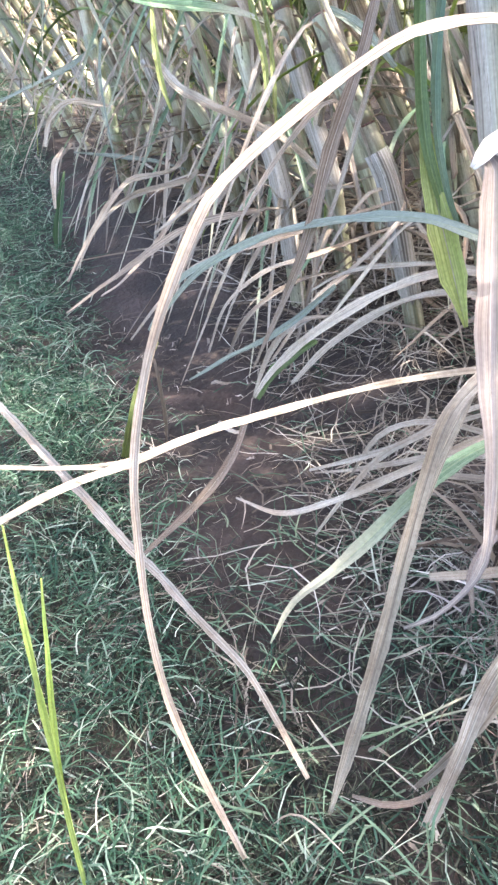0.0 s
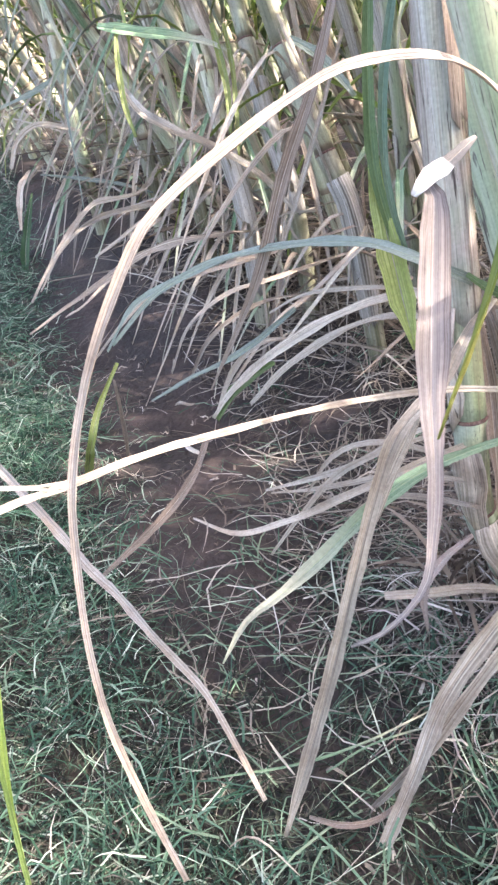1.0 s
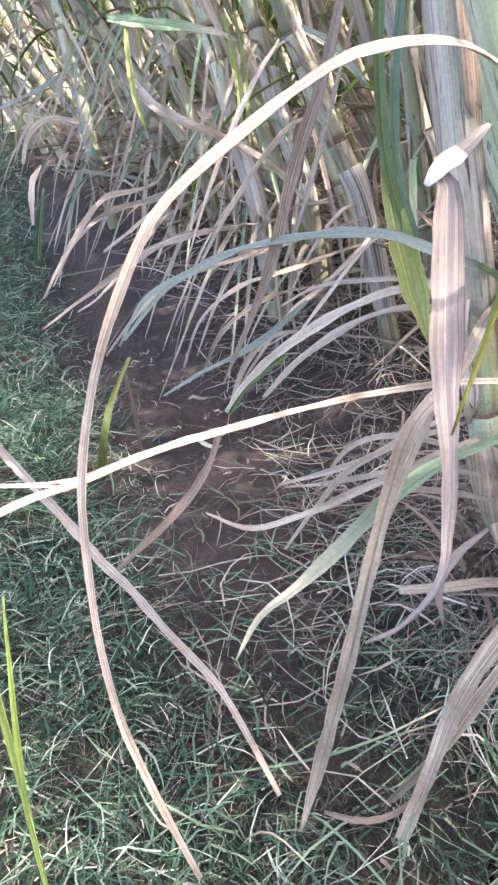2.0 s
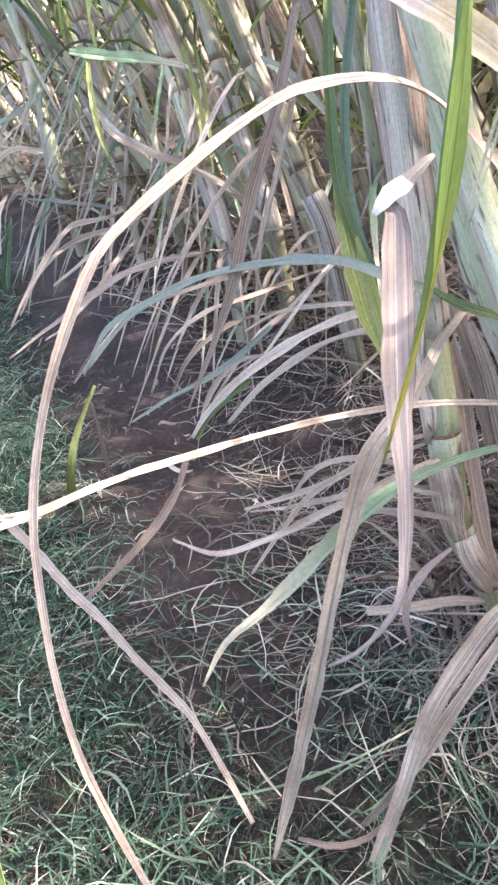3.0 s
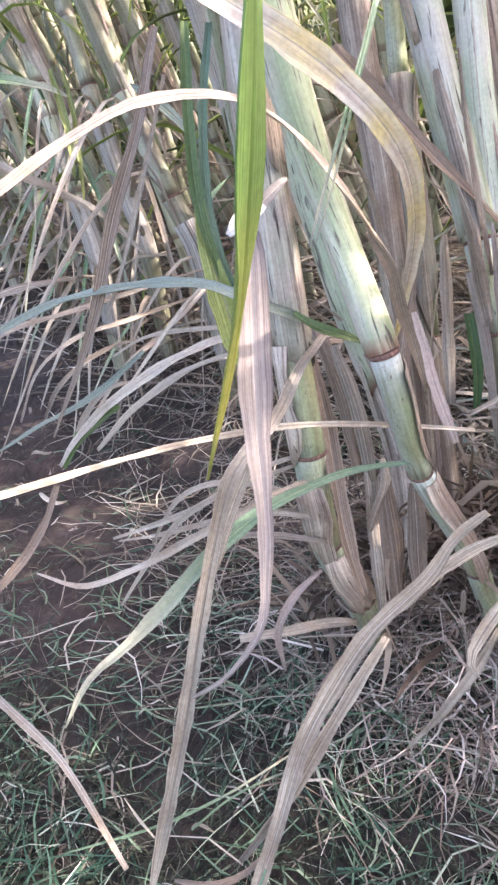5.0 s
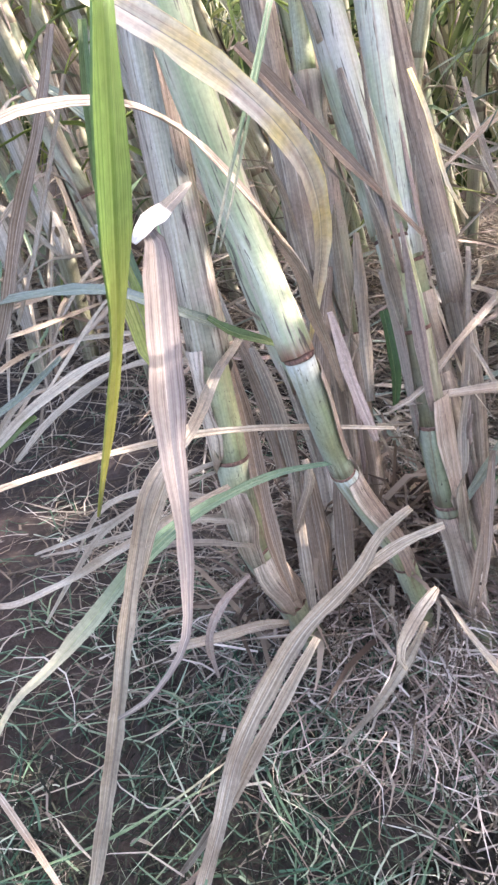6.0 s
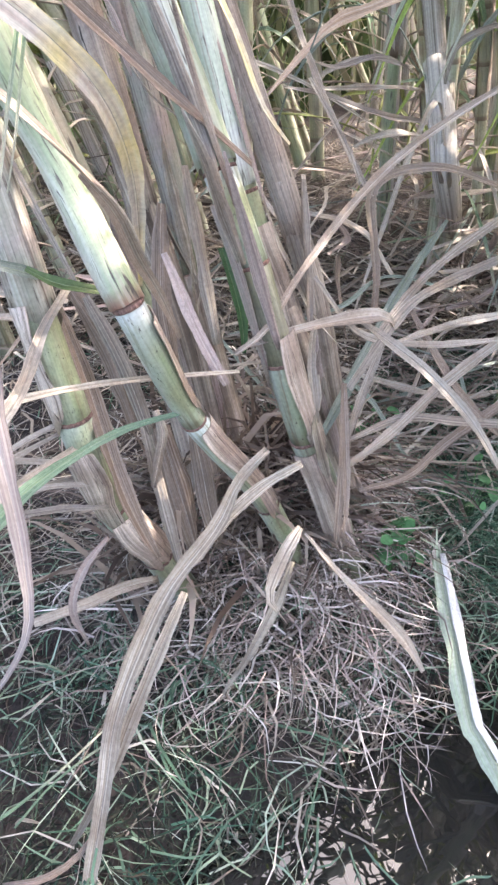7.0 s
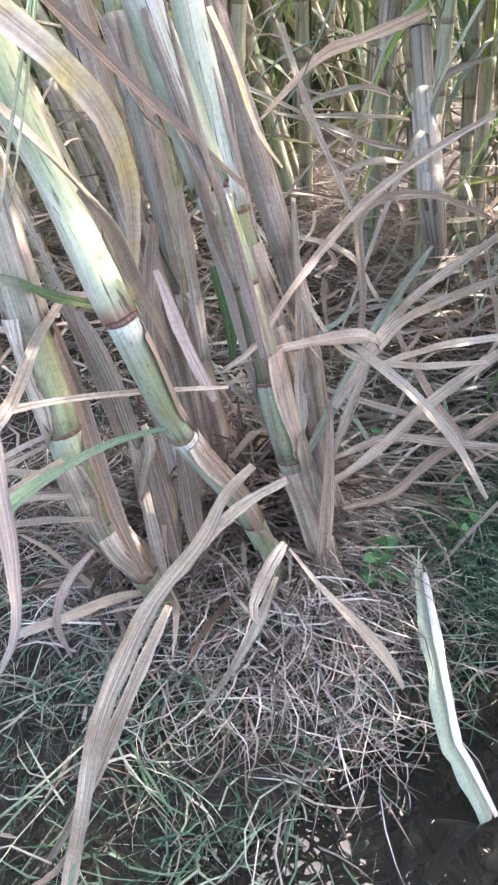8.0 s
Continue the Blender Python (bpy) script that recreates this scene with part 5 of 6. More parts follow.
leaf("H", "row_leaf", "greytan", [(1.008, 1.242, 0.515), (1.038, 1.236, 0.527), (1.083, 1.217, 0.535), (1.151, 1.237, 0.519)], [4.8, 15.5, 15.5, 8.1])
leaf("C", "long_leaf", "greytan", [(0.765, 1.013, 0.671), (0.764, 0.958, 0.634), (0.772, 0.922, 0.593), (0.772, 0.900, 0.565)], [4.2, 6.2, 6.2, 3.5], face=(-0.3,-0.9,0.3))
leaf("C", "upright_strip", "tan", [(0.658, 0.851, 0.599), (0.645, 0.823, 0.552), (0.635, 0.796, 0.511), (0.620, 0.765, 0.460)], [6.2, 9.9, 8.7, 6.2], face=(-0.2,-1,0.2))
leaf("C", "upright_strip", "greytan", [(0.625, 0.769, 0.450), (0.618, 0.749, 0.419), (0.612, 0.732, 0.393), (0.603, 0.724, 0.377)], [6.3, 10.6, 9.4, 5.0], face=(-0.2,-1,0.2))
leaf("C", "upright_strip", "brown", [(0.637, 0.720, 0.414), (0.621, 0.686, 0.357), (0.605, 0.655, 0.306), (0.595, 0.642, 0.263)], [6.2, 8.7, 7.4, 3.8], face=(-0.2,-1,0.2))
leaf("C", "upright_strip", "tan", [(0.712, 0.746, 0.446), (0.688, 0.735, 0.414), (0.669, 0.730, 0.377), (0.650, 0.721, 0.334)], [5.1, 10.3, 9.1, 5.2])
leaf("B", "strap_leaf", "orange", [(0.346, 0.630, 0.695), (0.368, 0.633, 0.665), (0.384, 0.643, 0.628), (0.403, 0.652, 0.592), (0.421, 0.657, 0.548)], [4.9, 10.2, 9.8, 8.5, 3.9], face=(-0.3,-0.9,0.35))
leaf("F", "sheath_strip", "brown", [(0.392, 0.888, 0.522), (0.405, 0.865, 0.489), (0.421, 0.847, 0.445), (0.430, 0.810, 0.366)], [10.3, 25.6, 25.9, 18.4], face=(-0.2,-1,0.2),fold=-0.3)
leaf("F", "sheath_strip", "tan", [(0.402, 0.856, 0.513), (0.414, 0.831, 0.475), (0.425, 0.814, 0.432), (0.434, 0.789, 0.371)], [7.5, 17.5, 17.7, 11.5], face=(-0.2,-1,0.2),fold=-0.3)
leaf("D", "sheath_strip", "tan", [(0.524, 0.865, 0.627), (0.521, 0.835, 0.574), (0.517, 0.805, 0.521), (0.517, 0.783, 0.463)], [7.3, 14.7, 14.7, 9.9], face=(-0.2,-1,0.2),fold=-0.3)
leaf("D", "sheath_strip", "pink", [(0.472, 0.807, 0.563), (0.478, 0.787, 0.532), (0.484, 0.764, 0.496), (0.503, 0.738, 0.440)], [5.9, 13.0, 13.0, 7.2], face=(-0.2,-1,0.2),fold=-0.3)
leaf("I", "sheath_strip", "brown", [(0.514, 0.910, 0.578), (0.500, 0.888, 0.532), (0.486, 0.858, 0.475), (0.486, 0.827, 0.401)], [9.2, 22.3, 22.3, 15.9], face=(-0.2,-1,0.2),fold=-0.3)
leaf("I", "sheath_strip", "brown", [(0.486, 0.791, 0.360), (0.485, 0.769, 0.320), (0.482, 0.746, 0.280), (0.485, 0.733, 0.239)], [9.2, 23.6, 22.3, 15.9], face=(-0.2,-1,0.2),fold=-0.3)


# torn strips of old sheath along the stalks
for key, number in (("C", 6), ("D", 7), ("F", 8), ("G", 7), ("I", 7), ("H", 6), ("J", 6), ("K", 6), ("L", 6), ("M", 7)):
    base, curve, ts, s, radius = STALKS[key]
    for k in range(number):
        q = rng.uniform(0.05, 0.30 if key in "AB" else 0.36)
        o = np.array([np.interp(q, ts, curve[:, a]) for a in range(3)])
        d = o - np.array([np.interp(q - 0.04, ts, curve[:, a]) for a in range(3)])
        d /= np.linalg.norm(d)
        a = rng.uniform(0.2, 2.9)
        h = np.array((-math.cos(a), -math.sin(a), 0))
        ln = rng.uniform(0.10, 0.24)
        out = rng.uniform(0.0, 0.35)
        sg = 1 if rng.random() < 0.75 else -1
        r = radius * 1.25
        ctrl = [o + h * r * 0.9, o + h * (r * 1.1 + 0.05 * out * ln) + sg * d * ln * 0.35, o + h * (r * 1.2 + 0.3 * out * ln) + sg * d * ln * 0.7, o + h * (r * 1.2 + out * ln) + sg * d * ln * (1 - 0.3 * out)]
        wd = rng.uniform(6, 16)
        part("leaf", blade_mesh("leaf", ctrl, [wd * 0.5, wd, wd * 0.8, 2], rng.choice(["tan", "greytan", "pink", "sheath", "dry"]), face=tuple(h + np.array((0, 0, 0.2))), twist=rng.uniform(-0.8, 0.8), fold=-0.3), base, "torn dry sheath strip")

# drooping leaves of the canes at the row front
hang = np.random.default_rng(5)
for key, number in (("J", 9), ("K", 10), ("L", 11), ("M", 4), ("N", 9), ("O", 11), ("P", 9), ("H", 6)):
    base, curve, ts, s, radius = STALKS[key]
    for k in range(number):
        q = hang.uniform(0.05, 0.30)
        o = np.array([np.interp(q, ts, curve[:, a]) for a in range(3)])
        a = hang.normal(-2.3, 0.6)
        h = np.array((math.cos(a), math.sin(a), 0))
        ln = hang.uniform(0.22, 0.46)
        up = hang.uniform(0.2, 0.7)
        ctrl = [o, o + h * ln * 0.18 + np.array((0, 0, up * ln * 0.5)), o + h * ln * 0.42 + np.array((0, 0, (up * 0.3 - 0.10) * ln)), o + h * ln * 0.68 + np.array((0, 0, -0.32 * ln)), o + h * ln * 0.86 + np.array((0, 0, -0.62 * ln))]
        ground_z = [float(height(base.location[0] + c[0], base.location[1] + c[1])) - base.location[2] for c in ctrl]
        for c, g in zip(ctrl, ground_z):
            c[2] = max(c[2], g + 0.01)
        wd = hang.uniform(7, 14)
        kind = hang.choice(["dry", "greytan", "palegreen", "dry", "palegreen", "tan", "dry"])
        part("leaf", blade_mesh("leaf", ctrl, [wd * 0.7, wd, wd * 0.95, wd * 0.6, 2], kind, face=(0.05, -0.3, 1), twist=hang.uniform(-1.0, 1.0), seg=0.03), base, LABELS[kind])

# green tops of the stool, high over the walk
for key in "ABCDFGI":
    base, curve, ts, s, radius = STALKS[key]
    for k in range(9):
        q = 0.62 + 0.38 * k / 8
        o = np.array([np.interp(q, ts, curve[:, a]) for a in range(3)])
        a = rng.uniform(0, 6.28)
        h = np.array((math.cos(a), math.sin(a), 0))
        ln = rng.uniform(0.7, 1.1)
        ctrl = [o, o + h * ln * 0.3 + np.array((0, 0, 0.30 * ln)), o + h * ln * 0.65 + np.array((0, 0, 0.35 * ln)), o + h * ln + np.array((0, 0, rng.uniform(-0.1, 0.3) * ln))]
        part("leaf", blade_mesh("leaf", ctrl, [24, 42, 40, 26, 2], rng.choice(["green", "teal"]), face=(0.05, 0.1, 1), twist=rng.uniform(-1, 1), seg=0.05), base, "long green top leaf")


# ---- canes of the rows behind ----
def row_cane(i):
    """A whole cane for the rows behind: jointed stalk, torn sheaths, hanging dry leaves and a green top."""
    r = 0.0165 + 0.005 * rng.random()
    base = new("sugarcane_stalk")
    tagged(base, rng.choice(["tall green sugarcane stalk with hanging dry leaves in the row", "tall greyish sugarcane stalk with dry sheaths in the row"]), "sugarcane", "sugarcane stalks of the row")
    lean = rng.uniform(-0.07, 0.07, 2)
    bow = rng.uniform(0.02, 0.06)
    pts = [np.array((lean[0] * z + bow * math.sin(1.6 * z + i), lean[1] * z, z)) for z in np.linspace(-0.03, 2.05, 14)]
    radii = [r * (1.07 if k % 4 == 0 else 0.98) * (1 - 0.004 * k) for k in range(13 * 4)]
    part("stalk", tube_mesh("stalk", pts, radii, ("rowcane", "rowcane", "greensheath", "rowcane")[i % 4], sides=10, seg=0.04), base)
    for k in range(2):
        z0 = rng.integers(1, 6)
        part("sheath", sheath_mesh("sheath", pts[z0:z0 + 3], [r * 1.07, r * 1.1, r * 1.16], ("greysheath", "greensheath", "sheath")[(k + i) % 3], rng.uniform(0, 6.28), rng.uniform(2, 4.0)), base)
    for k in range(14):
        z = 0.10 + 1.87 * (k / 14) ** 0.95 + rng.uniform(-0.06, 0.06)
        a = rng.uniform(0, 6.28)
        h = np.array((math.cos(a), math.sin(a), 0))
        o = np.array((lean[0] * z + bow * math.sin(1.6 * z + i), lean[1] * z, z))
        ln = rng.uniform(0.40, 0.85) * (1.2 if z > 1.2 else 1)
        green = z > 0.62 or rng.random() < 0.35
        up = rng.uniform(0.35, 0.8) if green else rng.uniform(-0.1, 0.3)
        dp = rng.uniform(0.0, 0.35) if green else rng.uniform(0.35, 0.85)
        ctrl = [o, o + h * ln * 0.22 + np.array((0, 0, up * ln * 0.5)), o + h * ln * 0.55 + np.array((0, 0, (up * 0.5 - dp * 0.3) * ln)), o + h * ln * 0.8 + np.array((0, 0, (up * 0.2 - dp) * ln))]
        for c in ctrl:
            c[2] = max(c[2], 0.03)
        mat = rng.choice(["teal", "green", "olive", "palegreen", "lime"]) if green else rng.choice(["dry", "tan", "greytan", "dry", "palegreen"])
        wd = rng.uniform(12, 24) if green else rng.uniform(7, 15)
        part("leaf", blade_mesh("leaf", ctrl, [wd * 0.6, wd, wd * 0.9, wd * 0.5, 2], mat, face=(0.05, 0.1, 1), twist=rng.uniform(-1.2, 1.2), seg=0.05), base)
    return base


ROW = [row_cane(i) for i in range(8)]
used = set()
place = np.random.default_rng(11)


def plant_row(i, x, y, lean_x, lean_y, size=1.0):
    k = i % 8
    m = Matrix.Translation((x, y, float(height(x, y)))) @ pose(0, 0, 0, lean_y, lean_x, 0) @ pose(0, 0, 0, 0, 0, place.uniform(0, 360)) @ Matrix.Scale(size * place.uniform(0.85, 1.12), 4)
    if k not in used:
        used.add(k)
        ROW[k].matrix_basis = m
    else:
        copy_thing(ROW[k], m)


count = 0
# the row runs away beside the verge, its canes all leaning towards it
for band in range(5):
    for j in range((38, 34, 26, 12, 8)[band]):
        along = -0.15 + 0.165 * j + place.uniform(-0.07, 0.07)
        deep = 0.12 + 0.26 * band + place.uniform(-0.10, 0.10)
        x, y = 0.40 - 0.555 * along + 0.832 * deep, 1.78 + 0.832 * along + 0.555 * deep
        plant_row(count, x, y, place.normal(-24, 4), place.normal(-4, 4))
        count += 1
# behind the stool the rows stand square to the walk
for band in range(6):
    for j in range(15):
        x = 0.62 + 0.215 * (j + place.uniform(-0.45, 0.45))
        y = 1.78 + 0.36 * band + place.uniform(-0.16, 0.16)
        if 0.832 * (x - 0.40) + 0.555 * (y - 1.78) < 1.15 and x < 1.3 and band > 1:
            continue
        plant_row(count, x, y, place.normal(-14, 6), place.normal(0, 5))
        count += 1


# the field goes on beside the walk, out of sight, shading the foreground
for j in range(60):
    x, y = place.uniform(1.15, 3.2), place.uniform(-1.0, 1.5)
    if x - 0.2 > 1.45 * (y - 0.1) + 0.35:
        plant_row(count, x, y, place.normal(-10, 6), place.normal(0, 6))
        count += 1


# more unseen canes, added to keep the sun off the foreground
for j in range(26):
    plant_row(count, 1.15 + 0.055 * j + place.uniform(-0.05, 0.05), place.uniform(0.0, 0.62 if j < 8 else 0.95), place.normal(-8, 5), place.normal(0, 5))
    count += 1


# unseen canes added to break up the bright sky mirrored in the puddle
for j in range(60):
    x, y = place.uniform(1.35, 2.15), place.uniform(0.75, 1.45)
    if x - 0.2 > 1.1 * (y - 0.1) + 0.12 and j % 3 < 1:
        plant_row(count, x, y, place.normal(-9, 4), place.normal(0, 4), 1.08)
        count += 1


# shorter canes added to cut down the sun patch on the soil
for j in range(7):
    x, y = 1.45 + 0.09 * j, 1.42 + place.uniform(0, 0.2) + 0.02 * j
    plant_row(count, x, y, place.normal(-8, 4), place.normal(0, 4), 0.92)
    count += 1
# canes just out of view, added as dark leaves for the puddle to mirror
for j in range(22):
    x, y = place.uniform(1.3, 2.5), place.uniform(0.55, 1.6)
    if 0.05 < (x - 0.2) - 1.28 * (y - 0.1) < 0.6:
        plant_row(count, x, y, place.normal(-9, 5), place.normal(0, 5))
        count += 1


# ---- dry leaves fallen against the row ----
def fallen(i):
    ln = 0.35 + 0.45 * rng.random()
    a = rng.uniform(-0.5, 0.5)
    ctrl = [np.array((-ln / 2, 0, 0.05)), np.array((-ln / 6, a * 0.08, 0.07 + 0.05 * rng.random())), np.array((ln / 6, -a * 0.08, 0.06 + 0.05 * rng.random())), np.array((ln / 2, a * 0.2, 0.0))]
    wd = rng.uniform(8, 17)
    me = blade_mesh("fallen_leaf", ctrl, [wd * 0.5, wd, wd, wd * 0.6, 2], ("dry", "tan", "brown", "tan", "dry", "pink", "teal", "orange")[i % 8], face=(0, 0.1, 1), twist=rng.uniform(-1.5, 1.5))
    return tagged(new("fallen_leaf", me), LABELS[("dry", "tan", "brown", "tan", "dry", "pink", "teal", "orange")[i % 8]] + " caught in the litter", "leaf", "fallen cane leaves")


FALLEN = [fallen(i) for i in range(16)]
for i in range(170):
    if i % 4 < 3:
        x, y = place.uniform(0.65, 2.3), place.uniform(0.95, 1.9)
        y += 0.1 * (x > 1.2)
    else:
        x = place.uniform(-0.5, 0.6)
        y = 1.80 - 1.35 * (x - 0.35) + place.uniform(-0.25, 0.3)
    x = max(x, float(edge(y)) + 0.40)
    up = abs(place.normal(0, 0.10))
    m = Matrix.Translation((x, y, float(height(x, y)) + up)) @ pose(0, 0, 0, place.normal(0, 10), place.normal(0, 12 + 120 * up), place.uniform(0, 360))
    if i < 16:
        FALLEN[i].matrix_basis = m
    else:
        copy_thing(FALLEN[i % 16], m)


# ---- grass and litter ----
def blades(name, roots, length, elev, width, mat, label, droop=0.6, bend=1.3, away=None):
    """Countless thin blades as one mesh: each a bent, pointed ribbon."""
    n = len(roots)
    az = rng.uniform(0, 2 * math.pi, n)
    if away:
        az = np.arctan2(roots[:, 1] - away[1], roots[:, 0] - away[0]) + rng.normal(0, 0.9, n)
    el = rng.normal(elev[0], elev[1], n)
    ln = np.clip(rng.gamma(6, length / 6, n), 0, 1.7 * length) * min(math.hypot(1, 0.45 * bend), 1.7)
    wd = rng.uniform(0.6, 1.4, n) * width
    d = np.stack([np.cos(az) * np.cos(el), np.sin(az) * np.cos(el), np.sin(el)], 1)
    curl = np.clip(rng.normal(0, bend, n), -1.7, 1.7) + 1e-4
    side = np.stack([-np.sin(az), np.cos(az), np.zeros(n)], 1)
    tip = rng.uniform(0, 2 * math.pi, n)
    rise = np.cross(d, side) * np.sin(tip)[:, None] * 0.6
    verts = np.zeros((n, 9, 3))
    for k, u in enumerate((0.0, 0.3, 0.6, 0.82, 1.0)):
        turn = curl * u
        c = roots + d * (ln * np.sin(turn) / curl)[:, None] + side * (ln * (1 - np.cos(turn)) / curl)[:, None]
        wside = (side * np.cos(turn)[:, None] - d * np.sin(turn)[:, None]) * np.cos(tip)[:, None] * 0.9 + rise
        c[:, 2] -= droop * ln * u * u * np.clip(np.sin(el), 0.05, 1)
        floor = height(c[:, 0], c[:, 1]) + 0.004 + 0.012 * rng.random(n)
        c[:, 2] = np.maximum(c[:, 2], floor)
        w = (wd * (1, 1, 0.85, 0.5, 0)[k] / 2)[:, None] * wside
        if k < 4:
            verts[:, 2 * k], verts[:, 2 * k + 1] = c - w, c + w
        else:
            verts[:, 8] = c
    b = (np.arange(n) * 9)[:, None]
    quads = np.concatenate([b + np.array([[0, 1, 3, 2]]), b + np.array([[2, 3, 5, 4]]), b + np.array([[4, 5, 7, 6]])]).tolist()
    tris = (b + np.array([[6, 7, 8]])).tolist()
    me = bpy.data.meshes.new(name)
    me.from_pydata(verts.reshape(-1, 3).tolist(), [], quads + tris)
    me.materials.append(mat)
    return tagged(new(name, me), label, "grass", kind="stuff")


def scatter(n, x0, x1, y0, y1, keep):
    x, y = rng.uniform(x0, x1, n), rng.uniform(y0, y1, n)
    ok = rng.random(n) < keep(x, y)
    x, y = x[ok], y[ok]
    return np.stack([x, y, height(x, y) - 0.003], 1)


def soft(v, w):
    return 1 / (1 + np.exp(-v / w))


def patchy(x, y):
    return 0.5 + 0.5 * np.sin(11 * x + 3 * np.sin(7 * y)) * np.sin(9 * y + 2 * np.sin(6 * x))


def wet(x, y):
    return soft(0.60 + 0.05 * (x - 0.5) - y, 0.025) * soft(x - 0.43, 0.04)


def bare(x, y):
    """The trodden strip of soil beside the verge."""
    return np.exp(-((x - edge(y) - 0.20) / (0.15 + 0.05 * np.clip(y - 1.2, 0, 1))) ** 4) * soft(y - 0.95, 0.06)


def open_soil(x, y):
    return (1 - 0.8 * bare(x, y)) * (1 - 0.9 * wet(x, y))


blades("verge_grass", scatter(150000, -1.9, 0.25, 0.1, 5.6, lambda x, y: soft(edge(y) + 0.02 - x, 0.03) * (0.6 + 0.4 * patchy(x * 2.3, y * 2.1)) * (1 - 0.82 * soft(1.5 - y, 0.1) * soft(x + 0.6, 0.1))), 0.075, (0.85, 0.45), 0.0029, GRASS, "fresh green grass of the field verge", 0.6, 0.9)
blades("verge_turf", scatter(36000, -0.7, 0.25, 0.1, 1.7, lambda x, y: soft(edge(y) + 0.02 - x, 0.035) * (0.12 + 0.88 * patchy(x * 2.3, y * 2.1))), 0.068, (0.8, 0.45), 0.0027, GRASS, "short dense green turf of the field verge", 0.6, 0.9)
blades("low_thatch", scatter(62000, -0.7, 1.3, 0.12, 1.6, lambda x, y: (1 - 0.95 * bare(x, y)) * (1 - wet(x, y)) * soft(1.25 - y - 0.5 * soft(x - edge(y), 0.05), 0.08)), 0.040, (0.45, 0.4), 0.0022, SHADE_THATCH, "low thatch coloured near black for the shade between grass blades", 0.6, 1.2)
blades("verge_straw", scatter(14000, -1.0, 0.3, 0.1, 2.0, lambda x, y: soft(edge(y) + 0.10 - x, 0.06) * 0.6), 0.05, (0.35, 0.3), 0.0017, STRAW, "pale dry grass among the verge")
blades("straw_litter", scatter(25000, -0.5, 1.9, 0.15, 2.4, lambda x, y: soft(x - edge(y), 0.08) * open_soil(x, y) * (0.03 + 0.75 * soft(x - 0.12, 0.08) * soft(y - 0.80, 0.08))), 0.09, (0.3, 0.3), 0.0029, STRAW, "dry straw litter under the canes", 0.6, 2.2)
blades("stool_straw", scatter(6000, 0.25, 1.0, 0.5, 1.1, lambda x, y: np.exp(-((x - 0.60) ** 2 + (y - 0.76) ** 2) / 0.032)), 0.070, (0.5, 0.45), 0.0031, STRAW, "matted dry grass round the cane stool", 0.6, 4.6)
blades("fading_grass", scatter(13000, -0.2, 1.5, 0.15, 1.7, lambda x, y: soft(x - edge(y), 0.06) * open_soil(x, y) * (0.08 + 0.92 * patchy(x, y)) * soft(1.05 - y, 0.1)), 0.095, (0.55, 0.45), 0.0030, GREYGRASS, "thin greyish green grass over the litter", 0.7, 1.6)
blades("green_tufts", scatter(32000, -0.1, 1.5, 0.2, 1.6, lambda x, y: np.clip(patchy(x + 0.3, y + 0.2) - 0.22, 0, 1) * open_soil(x, y) * (0.35 + 0.65 * soft(0.72 - y, 0.06)) * (0.45 + 0.55 * soft(x - 0.38, 0.05)) * (1 - 0.5 * soft(x - 0.14, 0.04) * soft(0.46 - x, 0.04))), 0.070, (0.7, 0.45), 0.0028, GRASS, "green grass tufts among the straw", 0.6, 1.0)
blades("side_grass", scatter(15000, 0.72, 1.6, 0.45, 1.25, lambda x, y: soft(x - 0.8, 0.05) * (1 - 0.9 * wet(x, y))), 0.08, (0.8, 0.4), 0.0024, GRASS, "fresh green grass beside the stool")
blades("side_tuft", scatter(1100, 0.82, 1.15, 0.66, 0.98, lambda x, y: np.exp(-((x - 0.97) ** 2 + (y - 0.80) ** 2) / 0.008)), 0.10, (1.05, 0.35), 0.0032, GRASS, "taller tuft of fresh green grass beside the stool", 0.6, 1.0)
blades("leaf_tangle", scatter(1500, 0.66, 1.6, 0.75, 1.5, lambda x, y: soft(x - 0.74, 0.04) * soft(y - 0.51 - 0.42 * x, 0.04)) + np.array((0, 0, 0.05)), 0.24, (0.25, 0.35), 0.006, STRAW, "tangle of narrow dry leaves beside the stool", 0.6, 0.9)
blades("stool_fibres", scatter(3800, 0.40, 0.85, 0.66, 1.0, lambda x, y: np.exp(-((x - 0.62) ** 2 + (y - 0.82) ** 2) / 0.011) * soft(y - 0.72, 0.03)), 0.13, (1.05, 0.3), 0.0064, DEBRIS, "brown dead leaf fibres between the stalks", 0.6, 1.3)
blades("stool_debris", scatter(1600, 0.40, 0.70, 0.82, 1.05, lambda x, y: np.exp(-((x - 0.53) ** 2 + (y - 0.91) ** 2) / 0.010)), 0.20, (1.15, 0.25), 0.009, DEBRIS, "brown dead leaf strips at the back of the stool", 0.6, 0.5)
skirt = scatter(2600, -1.4, 0.75, 1.45, 4.0, lambda x, y: np.exp(-((y - 1.74 + 1.5 * (np.minimum(x, 0.42) - 0.35)) / 0.16) ** 2))
skirt[:, 2] += rng.uniform(0.05, 0.30, len(skirt))
blades("row_skirt", skirt, 0.26, (0.25, 0.45), 0.0085, STRAW, "dry leaves hanging round the foot of the cane row", 1.9, 0.7)
blades("ridge_litter", scatter(1400, -0.5, 1.2, 1.2, 2.3, lambda x, y: soft(x - edge(y) - 0.25, 0.05) * soft(y - 1.40 + 1.35 * (np.minimum(x, 0.45) - 0.45), 0.06)) + np.array((0, 0, 0.02)), 0.22, (0.3, 0.35), 0.006, STRAW, "narrow dry leaves littering the foot of the row", 0.6, 0.9)
